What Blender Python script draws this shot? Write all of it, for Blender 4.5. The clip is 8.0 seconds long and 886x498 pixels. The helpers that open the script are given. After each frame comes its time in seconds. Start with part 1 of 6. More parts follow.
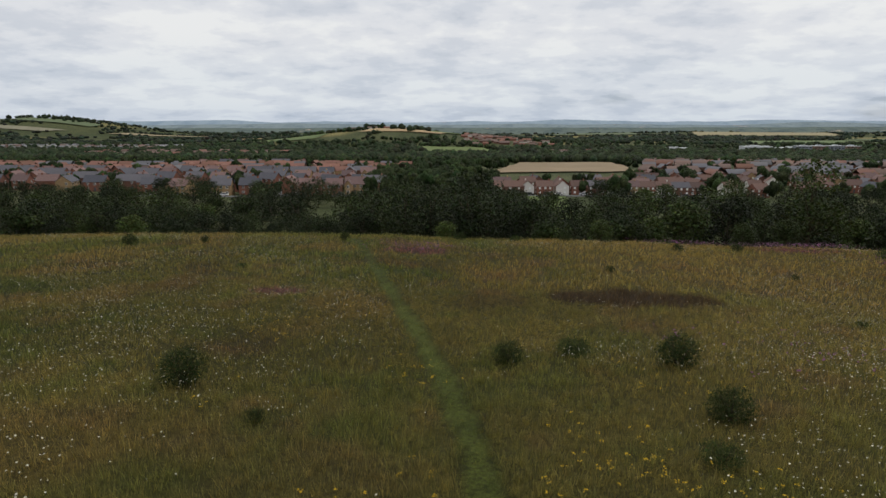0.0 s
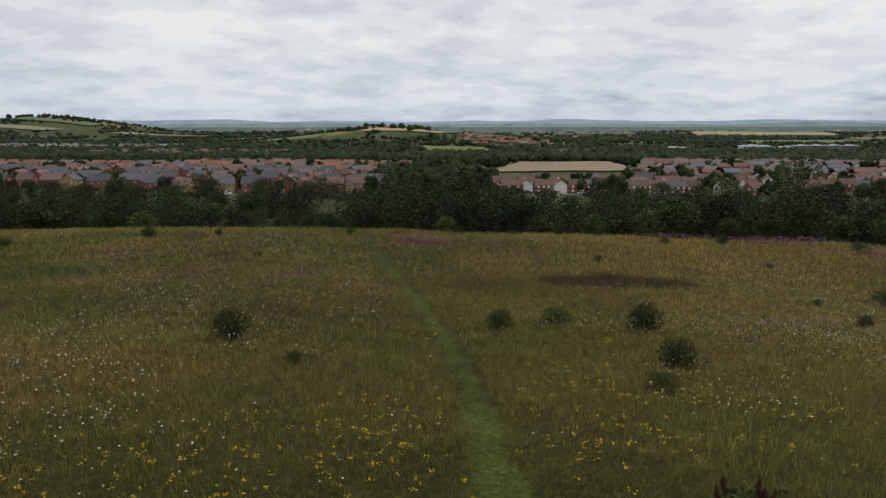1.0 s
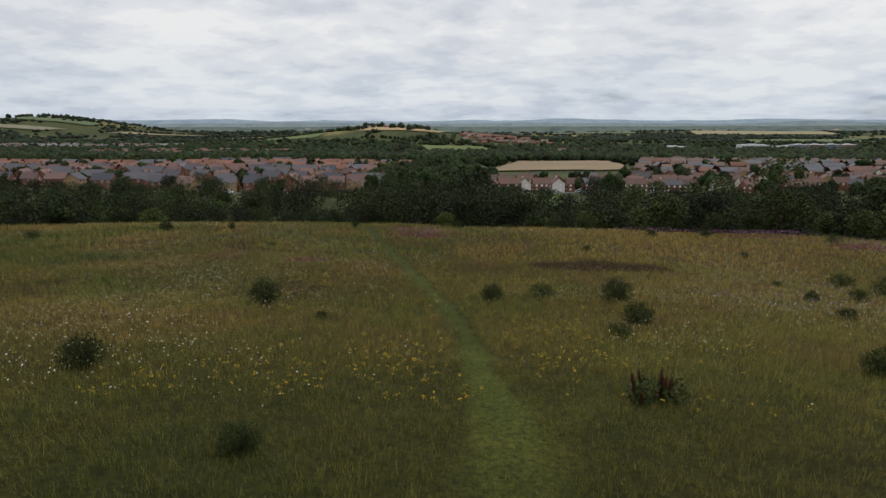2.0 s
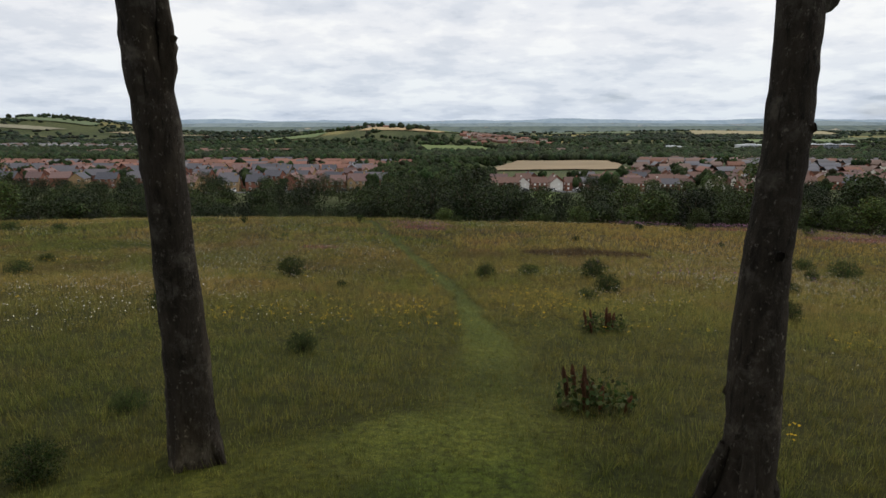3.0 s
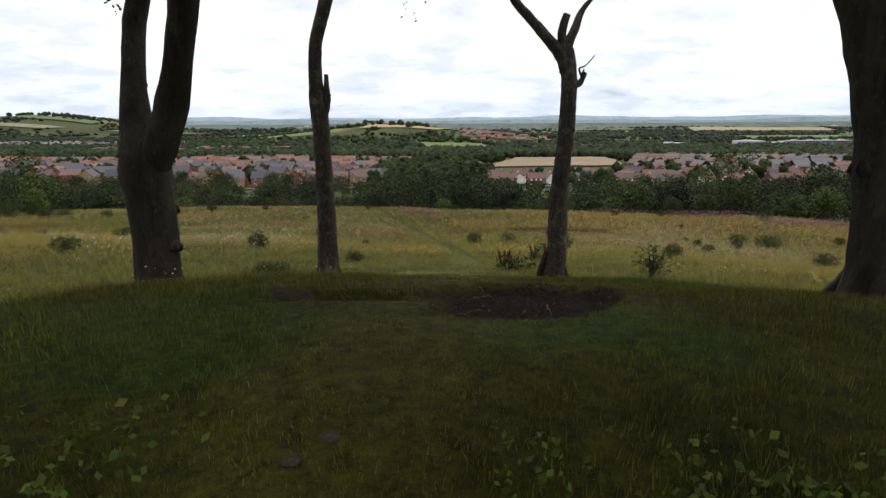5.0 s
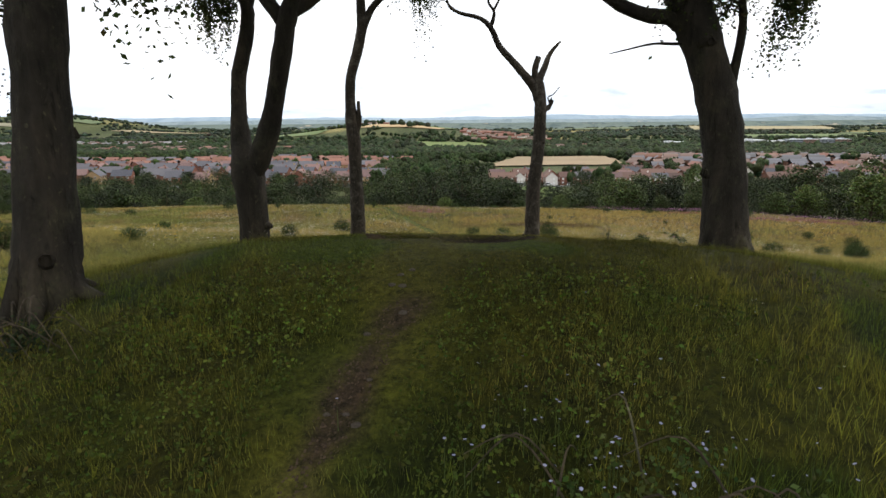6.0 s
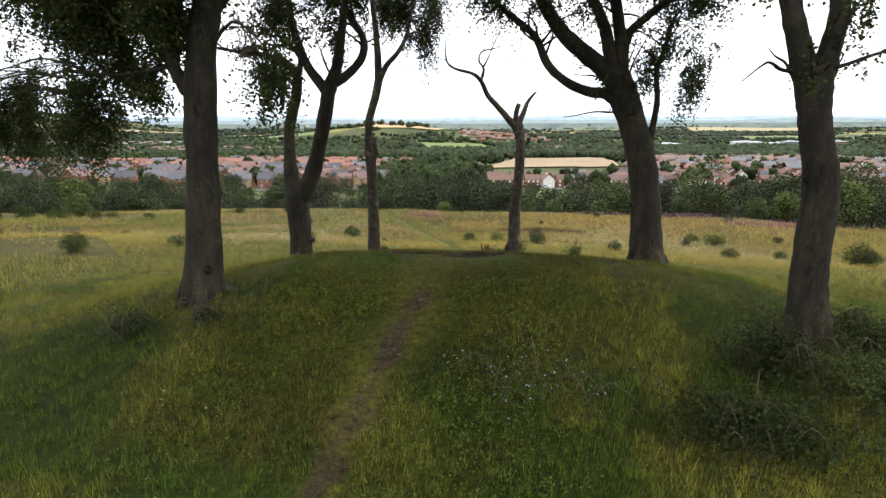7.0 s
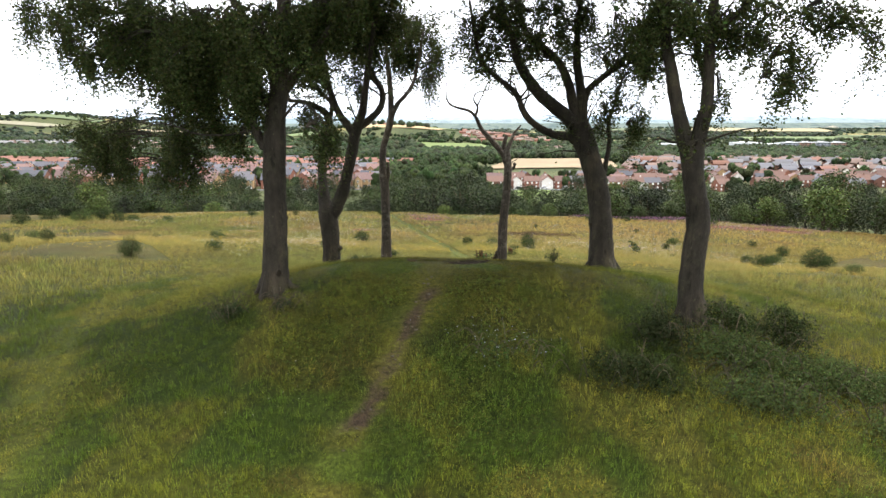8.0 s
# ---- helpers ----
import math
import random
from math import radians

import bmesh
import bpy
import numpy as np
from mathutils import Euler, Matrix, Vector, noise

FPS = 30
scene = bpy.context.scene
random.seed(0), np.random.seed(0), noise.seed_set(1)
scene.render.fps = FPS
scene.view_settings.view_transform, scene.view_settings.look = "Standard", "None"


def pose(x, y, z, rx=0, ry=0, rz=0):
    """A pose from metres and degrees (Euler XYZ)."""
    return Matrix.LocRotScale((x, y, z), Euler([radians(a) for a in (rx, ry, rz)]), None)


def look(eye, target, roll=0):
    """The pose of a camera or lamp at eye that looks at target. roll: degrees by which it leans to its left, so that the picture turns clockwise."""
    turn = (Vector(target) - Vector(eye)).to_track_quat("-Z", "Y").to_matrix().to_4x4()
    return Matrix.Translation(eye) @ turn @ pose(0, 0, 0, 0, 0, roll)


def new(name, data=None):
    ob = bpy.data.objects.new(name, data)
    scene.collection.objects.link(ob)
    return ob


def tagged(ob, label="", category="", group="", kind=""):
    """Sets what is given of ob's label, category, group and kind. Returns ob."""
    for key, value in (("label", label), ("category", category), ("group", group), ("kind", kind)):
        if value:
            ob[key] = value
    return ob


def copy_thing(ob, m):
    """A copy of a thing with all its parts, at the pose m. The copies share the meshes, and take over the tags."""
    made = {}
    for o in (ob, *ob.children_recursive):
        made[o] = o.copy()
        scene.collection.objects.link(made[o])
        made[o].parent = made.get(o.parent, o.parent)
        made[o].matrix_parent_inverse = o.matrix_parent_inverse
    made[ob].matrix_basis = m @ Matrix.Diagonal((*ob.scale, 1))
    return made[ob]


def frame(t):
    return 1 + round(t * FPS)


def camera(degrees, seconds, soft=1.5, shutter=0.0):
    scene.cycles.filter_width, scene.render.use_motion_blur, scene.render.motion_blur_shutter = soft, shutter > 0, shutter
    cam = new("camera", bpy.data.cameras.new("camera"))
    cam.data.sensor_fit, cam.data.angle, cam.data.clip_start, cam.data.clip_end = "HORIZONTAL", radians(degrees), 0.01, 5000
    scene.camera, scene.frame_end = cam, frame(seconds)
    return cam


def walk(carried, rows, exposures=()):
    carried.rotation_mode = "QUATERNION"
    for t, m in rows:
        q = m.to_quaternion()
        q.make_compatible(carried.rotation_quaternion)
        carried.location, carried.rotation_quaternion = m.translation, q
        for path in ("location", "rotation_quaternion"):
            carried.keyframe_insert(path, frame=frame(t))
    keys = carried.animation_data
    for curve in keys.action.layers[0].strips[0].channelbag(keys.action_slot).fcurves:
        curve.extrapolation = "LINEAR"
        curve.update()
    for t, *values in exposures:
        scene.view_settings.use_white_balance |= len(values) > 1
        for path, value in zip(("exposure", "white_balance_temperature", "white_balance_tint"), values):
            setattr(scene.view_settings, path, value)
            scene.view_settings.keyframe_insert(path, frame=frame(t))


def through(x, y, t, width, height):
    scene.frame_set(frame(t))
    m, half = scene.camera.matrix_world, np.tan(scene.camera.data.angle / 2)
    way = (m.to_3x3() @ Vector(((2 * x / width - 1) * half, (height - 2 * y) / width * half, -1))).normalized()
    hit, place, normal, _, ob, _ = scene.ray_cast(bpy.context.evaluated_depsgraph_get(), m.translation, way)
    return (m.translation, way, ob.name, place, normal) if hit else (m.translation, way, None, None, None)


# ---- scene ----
cam = camera(73.7, 8.0)
PATH = [
    (0, (-0.961, 0.670, 7.117), (-1.090, 2.621, 6.697), -0.08),
    (0.5, (-0.874, -1.180, 7.135), (-1.003, 0.771, 6.713), -0.06),
    (1, (-0.769, -3.162, 7.149), (-0.897, -1.211, 6.727), -0.06),
    (1.5, (-0.648, -5.216, 7.182), (-0.775, -3.265, 6.759), -0.08),
    (3, (-0.253, -11.888, 7.238), (-0.378, -9.937, 6.814), -0.1),
    (3.5, (-0.036, -14.259, 7.244), (-0.162, -12.308, 6.822), -0.1),
    (4, (0.167, -16.681, 7.274), (0.040, -14.731, 6.850), -0.12),
    (4.5, (0.356, -19.172, 7.326), (0.230, -17.222, 6.899), -0.2),
    (5.8, (0.750, -26.067, 7.923), (0.624, -24.121, 7.483), -0.4),
    (6, (0.783, -27.087, 8.064), (0.655, -25.139, 7.629), -0.4),
    (6.5, (0.937, -29.628, 8.747), (0.811, -27.679, 8.315), -0.25),
    (7, (1.088, -32.240, 9.524), (0.964, -30.292, 9.090), -0.2),
    (7.5, (1.243, -34.891, 10.196), (1.118, -32.943, 9.760), -0.15),
    (8, (1.385, -37.635, 11.065), (1.261, -35.687, 10.629), -0.05),
]
walk(cam, [(t, look(eye, target, roll)) for t, eye, target, roll in PATH],
     [(0, -0.1), (1.5, -0.12), (3.0, 0.10), (3.5, 0.26), (4.5, 0.38), (6.0, 0.84), (7.0, 1.42), (8.0, 1.84)])

# ---- light: an overcast summer sky with a weak, wide sun ----
SUN_EL, SUN_AZ = radians(58), radians(35)
world = bpy.data.worlds.new("world")
scene.world = world
world.use_nodes = True
wn, wl = world.node_tree.nodes, world.node_tree.links
wn.clear()


def wnode(kind, **props):
    n = wn.new(kind)
    for k, v in props.items():
        if k == "operation":
            n.operation = v
        elif k == "blend_type":
            n.blend_type = v
    return n


w_out = wn.new("ShaderNodeOutputWorld")
w_bg = wn.new("ShaderNodeBackground")
w_bg.inputs["Strength"].default_value = 0.1
w_sky = wn.new("ShaderNodeTexSky")
w_sky.sky_type = "NISHITA"
w_sky.sun_disc = False
w_sky.sun_elevation, w_sky.sun_rotation = SUN_EL, SUN_AZ
w_co = wn.new("ShaderNodeTexCoord")
w_sep = wn.new("ShaderNodeSeparateXYZ")
wl.new(w_co.outputs["Generated"], w_sep.inputs[0])
# the cloud sheet: the direction laid onto a level plane, so that clouds flatten towards the horizon
w_add = wnode("ShaderNodeMath", operation="ADD")
wl.new(w_sep.outputs[2], w_add.inputs[0])
w_add.inputs[1].default_value = 0.20
w_max = wnode("ShaderNodeMath", operation="MAXIMUM")
wl.new(w_add.outputs[0], w_max.inputs[0])
w_max.inputs[1].default_value = 0.03
w_dx = wnode("ShaderNodeMath", operation="DIVIDE")
w_dy = wnode("ShaderNodeMath", operation="DIVIDE")
wl.new(w_sep.outputs[0], w_dx.inputs[0])
wl.new(w_sep.outputs[1], w_dy.inputs[0])
wl.new(w_max.outputs[0], w_dx.inputs[1])
wl.new(w_max.outputs[0], w_dy.inputs[1])
w_vec = wn.new("ShaderNodeCombineXYZ")
wl.new(w_dx.outputs[0], w_vec.inputs[0])
wl.new(w_dy.outputs[0], w_vec.inputs[1])


def cloud_noise(scale, detail, rough, distort=0.0):
    n = wn.new("ShaderNodeTexNoise")
    n.inputs["Scale"].default_value, n.inputs["Detail"].default_value = scale, detail
    n.inputs["Roughness"].default_value, n.inputs["Distortion"].default_value = rough, distort
    wl.new(w_vec.outputs[0], n.inputs["Vector"])
    return n


def wramp(src, stops):
    r = wn.new("ShaderNodeValToRGB")
    r.color_ramp.interpolation = "EASE"
    while len(r.color_ramp.elements) < len(stops):
        r.color_ramp.elements.new(0.5)
    for e, (p, c) in zip(r.color_ramp.elements, stops):
        e.position, e.color = p, (*c, 1)
    wl.new(src, r.inputs[0])
    return r


w_n1 = cloud_noise(0.9, 10, 0.55, 0.0)
w_n2 = cloud_noise(3.2, 9, 0.58, 0.0)
w_mixn = wn.new("ShaderNodeMix")
w_mixn.inputs[0].default_value = 0.45
wl.new(w_n1.outputs[0], w_mixn.inputs[2])
wl.new(w_n2.outputs[0], w_mixn.inputs[3])
CLOUD = 9.5
w_cl = wramp(w_mixn.outputs[0], [(0.34, (0.60, 0.65, 0.72)), (0.43, (0.80, 0.83, 0.88)), (0.50, (0.94, 0.95, 0.97)), (0.57, (1.06, 1.06, 1.04))])
w_scale = wn.new("ShaderNodeMix")
w_scale.data_type, w_scale.blend_type = "RGBA", "MULTIPLY"
w_scale.inputs[0].default_value = 1.0
wl.new(w_cl.outputs[0], w_scale.inputs[6])
w_scale.inputs[7].default_value = (CLOUD, CLOUD, CLOUD, 1)
# thin places in the cloud let some blue sky through
w_gap = wramp(w_n1.outputs[0], [(0.30, (0.22, 0.22, 0.22)), (0.42, (0.03, 0.03, 0.03))])
w_mix = wn.new("ShaderNodeMix")
w_mix.data_type = "RGBA"
wl.new(w_gap.outputs[0], w_mix.inputs[0])
wl.new(w_scale.outputs[2], w_mix.inputs[6])
wl.new(w_sky.outputs[0], w_mix.inputs[7])
# an overcast sky is brightest overhead, dimmer and bluer low down
w_low = wramp(w_sep.outputs[2], [(0.0, (0.70, 0.76, 0.84)), (0.05, (0.79, 0.83, 0.88)), (0.14, (0.88, 0.89, 0.91)), (0.36, (0.95, 0.95, 0.95)), (0.65, (1.12, 1.12, 1.12)), (1.0, (1.20, 1.20, 1.20))])
w_dim = wn.new("ShaderNodeMix")
w_dim.data_type, w_dim.blend_type = "RGBA", "MULTIPLY"
w_dim.inputs[0].default_value = 1.0
wl.new(w_mix.outputs[2], w_dim.inputs[6])
wl.new(w_low.outputs[0], w_dim.inputs[7])
wl.new(w_dim.outputs[2], w_bg.inputs["Color"])
wl.new(w_bg.outputs[0], w_out.inputs[0])

sun = new("sun", bpy.data.lights.new("sun", "SUN"))
sun.data.energy, sun.data.angle, sun.data.color = 1.5, radians(25), (1.0, 0.95, 0.86)
sun.rotation_euler = (math.pi / 2 - SUN_EL, 0, math.pi - SUN_AZ)

# ---- shape of the land ----
LAND_Y = (-400, -60, -30, -20, -14, -10, -6.6, -3, 0, 4, 8, 12, 16, 20, 24, 34, 46, 62, 68, 74, 82, 92, 105, 130, 200, 290, 400, 520, 700, 900, 1300, 2000, 3000, 4000, 4700, 5200)
LAND_Z = (1.5, 3.3, 3.7, 3.75, 3.5, 3.15, 2.85, 2.45, 2.0, 1.3, 0.6, -0.1, -0.85, -1.4, -1.95, -3.1, -4.5, -5.9, -6.5, -7.4, -9.6, -12.4, -15.5, -20, -26, -29, -31, -33.5, -43, -50, -55, -56, -58, -60, -62, -62)
# the barrow: how far it rises above the field along its middle, from south to north
RISE_Y = (-36, -30, -27, -25.3, -23.3, -22, -20.4, -19, -17.5, -16.2, -13.2, -11, -9, -6.6, -3, 1)
RISE_Z = (0, 0.25, 0.58, 0.85, 1.2, 1.58, 2.05, 2.36, 2.42, 2.26, 1.68, 1.2, 0.75, 0.45, 0.2, 0)
SIDE_X = (-18, -14, -12, -10, -7.8, -5.3, -3.6, -1, 2.5, 4.4, 6, 8.2, 11, 15, 20)
SIDE_F = (0, 0.1, 0.22, 0.37, 0.58, 0.81, 0.95, 1, 0.98, 0.95, 0.84, 0.70, 0.44, 0.16, 0)
BARROW = (0.5, -18.0)
PITS = [(0.85, -16.95, 0.82, 0.78, 0.15), (-0.5, -17.1, 0.42, 0.16, 0.2), (0.47, -13.2, 0.40, 0.34, 0.10), (-0.27, -13.3, 0.42, 0.16, 0.06), (1.3, -16.35, 0.16, 0.07, 0.04)]
HILLS = [(-1900, 2650, 420, 420, 62), (-2600, 2500, 700, 500, 58), (-330, 1750, 260, 330, 34), (-60, 1650, 330, 260, 16), (-620, 2500, 380, 300, 26),
         (900, 2900, 500, 250, 14), (1900, 2900, 700, 260, 12)]


def hashed(ix, iy, seed):
    h = np.sin(ix * 127.1 + iy * 311.7 + seed * 74.7) * 43758.5453
    return h - np.floor(h)


def vnoise(x, y, size, seed=0, octaves=3):
    """Smooth value noise in 0..1 over the plan, with features of that size."""
    x, y = np.asarray(x, float), np.asarray(y, float)
    total, amp, norm = 0.0, 1.0, 0.0
    for o in range(octaves):
        u, v = x / size + 17.3 * o, y / size - 9.1 * o
        i, j = np.floor(u), np.floor(v)
        a, b = u - i, v - j
        a, b = a * a * (3 - 2 * a), b * b * (3 - 2 * b)
        n = (hashed(i, j, seed) * (1 - a) + hashed(i + 1, j, seed) * a) * (1 - b) + (hashed(i, j + 1, seed) * (1 - a) + hashed(i + 1, j + 1, seed) * a) * b
        total, norm, amp, size = total + amp * n, norm + amp, amp * 0.5, size * 0.5
    return total / norm


def smooth(v, lo, hi):
    q = np.clip((v - lo) / (hi - lo), 0, 1)
    return q * q * (3 - 2 * q)


def land(x, y):
    """Height of the ground."""
    x, y = np.asarray(x, float), np.asarray(y, float)
    z = (np.interp(y - 3, LAND_Y, LAND_Z) + 2 * np.interp(y, LAND_Y, LAND_Z) + np.interp(y + 3, LAND_Y, LAND_Z)) / 4
    rise = (np.interp(y - 1, RISE_Y, RISE_Z) + 2 * np.interp(y, RISE_Y, RISE_Z) + np.interp(y + 1, RISE_Y, RISE_Z)) / 4
    z = z + rise * (np.interp(x - 0.6, SIDE_X, SIDE_F) + np.interp(x + 0.6, SIDE_X, SIDE_F)) / 2
    near = 1 - smooth(y, 70, 110)
    z = z + near * (0.3 * (vnoise(x, y, 14, 3) - 0.5) + 0.12 * (vnoise(x, y, 1.6, 4, 2) - 0.5))
    z = z + (1 - near) * smooth(y, 100, 400) * 5 * (vnoise(x, y, 160, 5) - 0.5)
    for px, py, rx, ry, depth in PITS:
        q = ((x - px) / rx) ** 2 + ((y - py) / ry) ** 2
        z = z - depth * (1 - smooth(q, 0.5, 1.25))
    for hx, hy, rx, ry, h in HILLS:
        z = z + h * np.exp(-((x - hx) / rx) ** 2 - ((y - hy) / ry) ** 2)
    # the field falls away on its eastern and western shoulders
    z = z - 1.0 * near * smooth(-x, 30, 80) * smooth(y, 10, 60) - 2.2 * near * smooth(x, 34, 80) * smooth(y, 5, 48)
    # and leans gently from west to east
    z = z + near * (0.45 * smooth(-x, 3, 12) * smooth(y, -4, 4) - 1.5 * smooth(x, 6, 32) * smooth(y, -16, 10) * (1 - 0.6 * smooth(y, 26, 58)))
    return z


def land1(x, y):
    return float(land(np.array([x]), np.array([y]))[0])

# ---- materials ----


def material(name, rough=0.85, spec=0.2):
    m = bpy.data.materials.new(name)
    m.use_nodes = True
    b = m.node_tree.nodes["Principled BSDF"]
    b.inputs["Roughness"].default_value = rough
    b.inputs["Specular IOR Level"].default_value = spec
    return m, m.node_tree, b


def ramp(nt, src, stops):
    r = nt.nodes.new("ShaderNodeValToRGB")
    while len(r.color_ramp.elements) < len(stops):
        r.color_ramp.elements.new(0.5)
    for e, (p, c) in zip(r.color_ramp.elements, stops):
        e.position, e.color = p, (*c, 1)
    nt.links.new(src, r.inputs[0])
    return r.outputs[0]


def tex(nt, scale, detail=4, rough=0.6, stretch=None, where="Object", distort=0.0):
    n = nt.nodes.new("ShaderNodeTexNoise")
    n.inputs["Scale"].default_value, n.inputs["Detail"].default_value = scale, detail
    n.inputs["Roughness"].default_value, n.inputs["Distortion"].default_value = rough, distort
    co = nt.nodes.new("ShaderNodeTexCoord")
    src = co.outputs[where]
    if stretch:
        mp = nt.nodes.new("ShaderNodeMapping")
        mp.inputs["Scale"].default_value = stretch
        nt.links.new(src, mp.inputs[0])
        src = mp.outputs[0]
    nt.links.new(src, n.inputs["Vector"])
    return n.outputs[0]


def mix(nt, a, b, fac, kind="MIX"):
    m = nt.nodes.new("ShaderNodeMix")
    m.data_type, m.blend_type = "RGBA", kind
    for v, socket in ((a, m.inputs[6]), (b, m.inputs[7]), (fac, m.inputs[0])):
        if isinstance(v, bpy.types.NodeSocket):
            nt.links.new(v, socket)
        elif isinstance(v, tuple):
            socket.default_value = (*v, 1)
        else:
            socket.default_value = v
    return m.outputs[2]


def bump(nt, b, height, strength=0.5, distance=0.05):
    n = nt.nodes.new("ShaderNodeBump")
    n.inputs["Strength"].default_value, n.inputs["Distance"].default_value = strength, distance
    nt.links.new(height, n.inputs["Height"])
    nt.links.new(n.outputs[0], b.inputs["Normal"])


def tinted(name, lo=0.7, hi=1.3, rough=0.8, through=0.0, spec=0.15, each=None):
    """Takes its colour from the mesh's own tint, varied leaf by leaf."""
    m, nt, b = material(name, rough, spec)
    at = nt.nodes.new("ShaderNodeAttribute")
    at.attribute_name = "tint"
    geo = nt.nodes.new("ShaderNodeNewGeometry")
    v = ramp(nt, geo.outputs["Random Per Island"], [(0, (lo, lo, lo * 0.9)), (0.6, (1, 1, 1)), (1, (hi, hi * 0.97, hi * 0.9))])
    c = mix(nt, at.outputs["Color"], v, 1.0, "MULTIPLY")
    if each:
        info = nt.nodes.new("ShaderNodeObjectInfo")
        c = mix(nt, c, ramp(nt, info.outputs["Random"], [(0, (each[0],) * 3), (0.5, (1, 1, 1)), (1, (each[1], each[1] * 0.97, each[1] * 0.8))]), 1.0, "MULTIPLY")
    nt.links.new(c, b.inputs["Base Color"])
    if through:
        tr = nt.nodes.new("ShaderNodeBsdfTranslucent")
        nt.links.new(c, tr.inputs[0])
        ms = nt.nodes.new("ShaderNodeMixShader")
        ms.inputs[0].default_value = through
        nt.links.new(b.outputs[0], ms.inputs[1])
        nt.links.new(tr.outputs[0], ms.inputs[2])
        nt.links.new(ms.outputs[0], nt.nodes["Material Output"].inputs[0])
    return m


def ground_material():
    m, nt, b = material("meadow_ground", 0.95, 0.1)
    at = nt.nodes.new("ShaderNodeAttribute")
    at.attribute_name = "tint"
    fine = ramp(nt, tex(nt, 8.0, 8, 0.82), [(0.36, (0.28, 0.28, 0.26)), (0.5, (0.95, 0.95, 0.95)), (0.64, (1.8, 1.75, 1.5))])
    mid = ramp(nt, tex(nt, 0.7, 5, 0.65), [(0.3, (0.7, 0.75, 0.7)), (0.7, (1.25, 1.2, 1.15))])
    c = mix(nt, mix(nt, at.outputs["Color"], fine, 1.0, "MULTIPLY"), mid, 1.0, "MULTIPLY")
    nt.links.new(c, b.inputs["Base Color"])
    bump(nt, b, tex(nt, 6.0, 8, 0.75), 0.8, 0.12)
    return m


M_GROUND = ground_material()
M_GRASS = tinted("grass_blades", 0.6, 1.45, 0.75, 0.35)
M_PETAL = tinted("petals", 0.8, 1.1, 0.8, 0.25)
M_BELT = tinted("hedgerow_leaves", 0.5, 1.5, 0.7, 0.14, 0.2, (0.55, 1.5))
M_LEAF = tinted("leaves", 0.55, 1.4, 0.78, 0.30, 0.1)


def bark_material(name, dark, light, lichen, scale=1.0):
    m, nt, b = material(name, 0.9, 0.15)
    g = tex(nt, 5.0 * scale, 8, 0.7, (1, 1, 0.28))
    c = ramp(nt, g, [(0.3, dark), (0.55, tuple((p + q) / 2 for p, q in zip(dark, light))), (0.75, light)])
    c = mix(nt, c, lichen, ramp(nt, tex(nt, 2.2, 6, 0.7), [(0.52, (0, 0, 0)), (0.66, (0.75, 0.75, 0.75))]))
    c = mix(nt, c, tuple(v * 1.7 for v in lichen), ramp(nt, tex(nt, 13.0 * scale, 5, 0.7, (1, 1, 0.6)), [(0.60, (0, 0, 0)), (0.68, (0.75, 0.75, 0.75))]))
    c = mix(nt, c, tuple(v * 0.45 for v in dark), ramp(nt, tex(nt, 7.0 * scale, 7, 0.7, (1.3, 1.3, 0.22), distort=0.6), [(0.56, (0, 0, 0)), (0.66, (0.8, 0.8, 0.8))]))
    c = mix(nt, c, ramp(nt, tex(nt, 1.1, 4, 0.6, (1, 1, 0.45)), [(0.35, (0.62, 0.62, 0.6)), (0.5, (1, 1, 1)), (0.66, (1.55, 1.5, 1.35))]), 1.0, "MULTIPLY")
    nt.links.new(c, b.inputs["Base Color"])
    bump(nt, b, tex(nt, 9.0 * scale, 9, 0.75, (1, 1, 0.4)), 1.0, 0.06)
    return m


M_BEECH = bark_material("beech_bark", (0.012, 0.010, 0.007), (0.038, 0.031, 0.023), (0.037, 0.035, 0.020))
M_DEAD = bark_material("dead_bark", (0.016, 0.012, 0.009), (0.065, 0.053, 0.040), (0.125, 0.110, 0.090), 1.6)
M_TWIG = bark_material("shrub_twigs", (0.03, 0.024, 0.016), (0.09, 0.07, 0.05), (0.08, 0.08, 0.05))


# ---- mesh helpers ----


def mesh_from(name, verts, faces, tint=None, mat=None, smooth_faces=False):
    """A mesh from arrays: verts (n, 3), faces (m, 3 or 4), tint (m, 3) face by face."""
    me = bpy.data.meshes.new(name)
    verts, faces = np.asarray(verts, np.float32), np.asarray(faces, np.int32)
    m, k = faces.shape
    me.vertices.add(len(verts))
    me.vertices.foreach_set("co", verts.ravel())
    me.loops.add(m * k)
    me.loops.foreach_set("vertex_index", faces.ravel())
    me.polygons.add(m)
    me.polygons.foreach_set("loop_start", np.arange(0, m * k, k, dtype=np.int32))
    if smooth_faces:
        me.polygons.foreach_set("use_smooth", np.ones(m, bool))
    me.update(calc_edges=True)
    if tint is not None:
        dom = "FACE" if len(tint) == m else "POINT"
        at = me.attributes.new("tint", "FLOAT_COLOR", dom)
        at.data.foreach_set("color", np.hstack([tint, np.ones((len(tint), 1))]).astype(np.float32).ravel())
    if mat:
        me.materials.append(mat)
    return me


def part_mesh(name, me, parent=None, label="", kind=""):
    ob = new(name, me)
    if parent:
        ob.parent = parent
    return tagged(ob, label, kind=kind)


def part(name, bm, mat, parent=None, label="", smooth_faces=False):
    me = bpy.data.meshes.new(name)
    bm.to_mesh(me)
    bm.free()
    me.materials.append(mat)
    if smooth_faces:
        me.polygons.foreach_set("use_smooth", np.ones(len(me.polygons), bool))
    return part_mesh(name, me, parent, label)


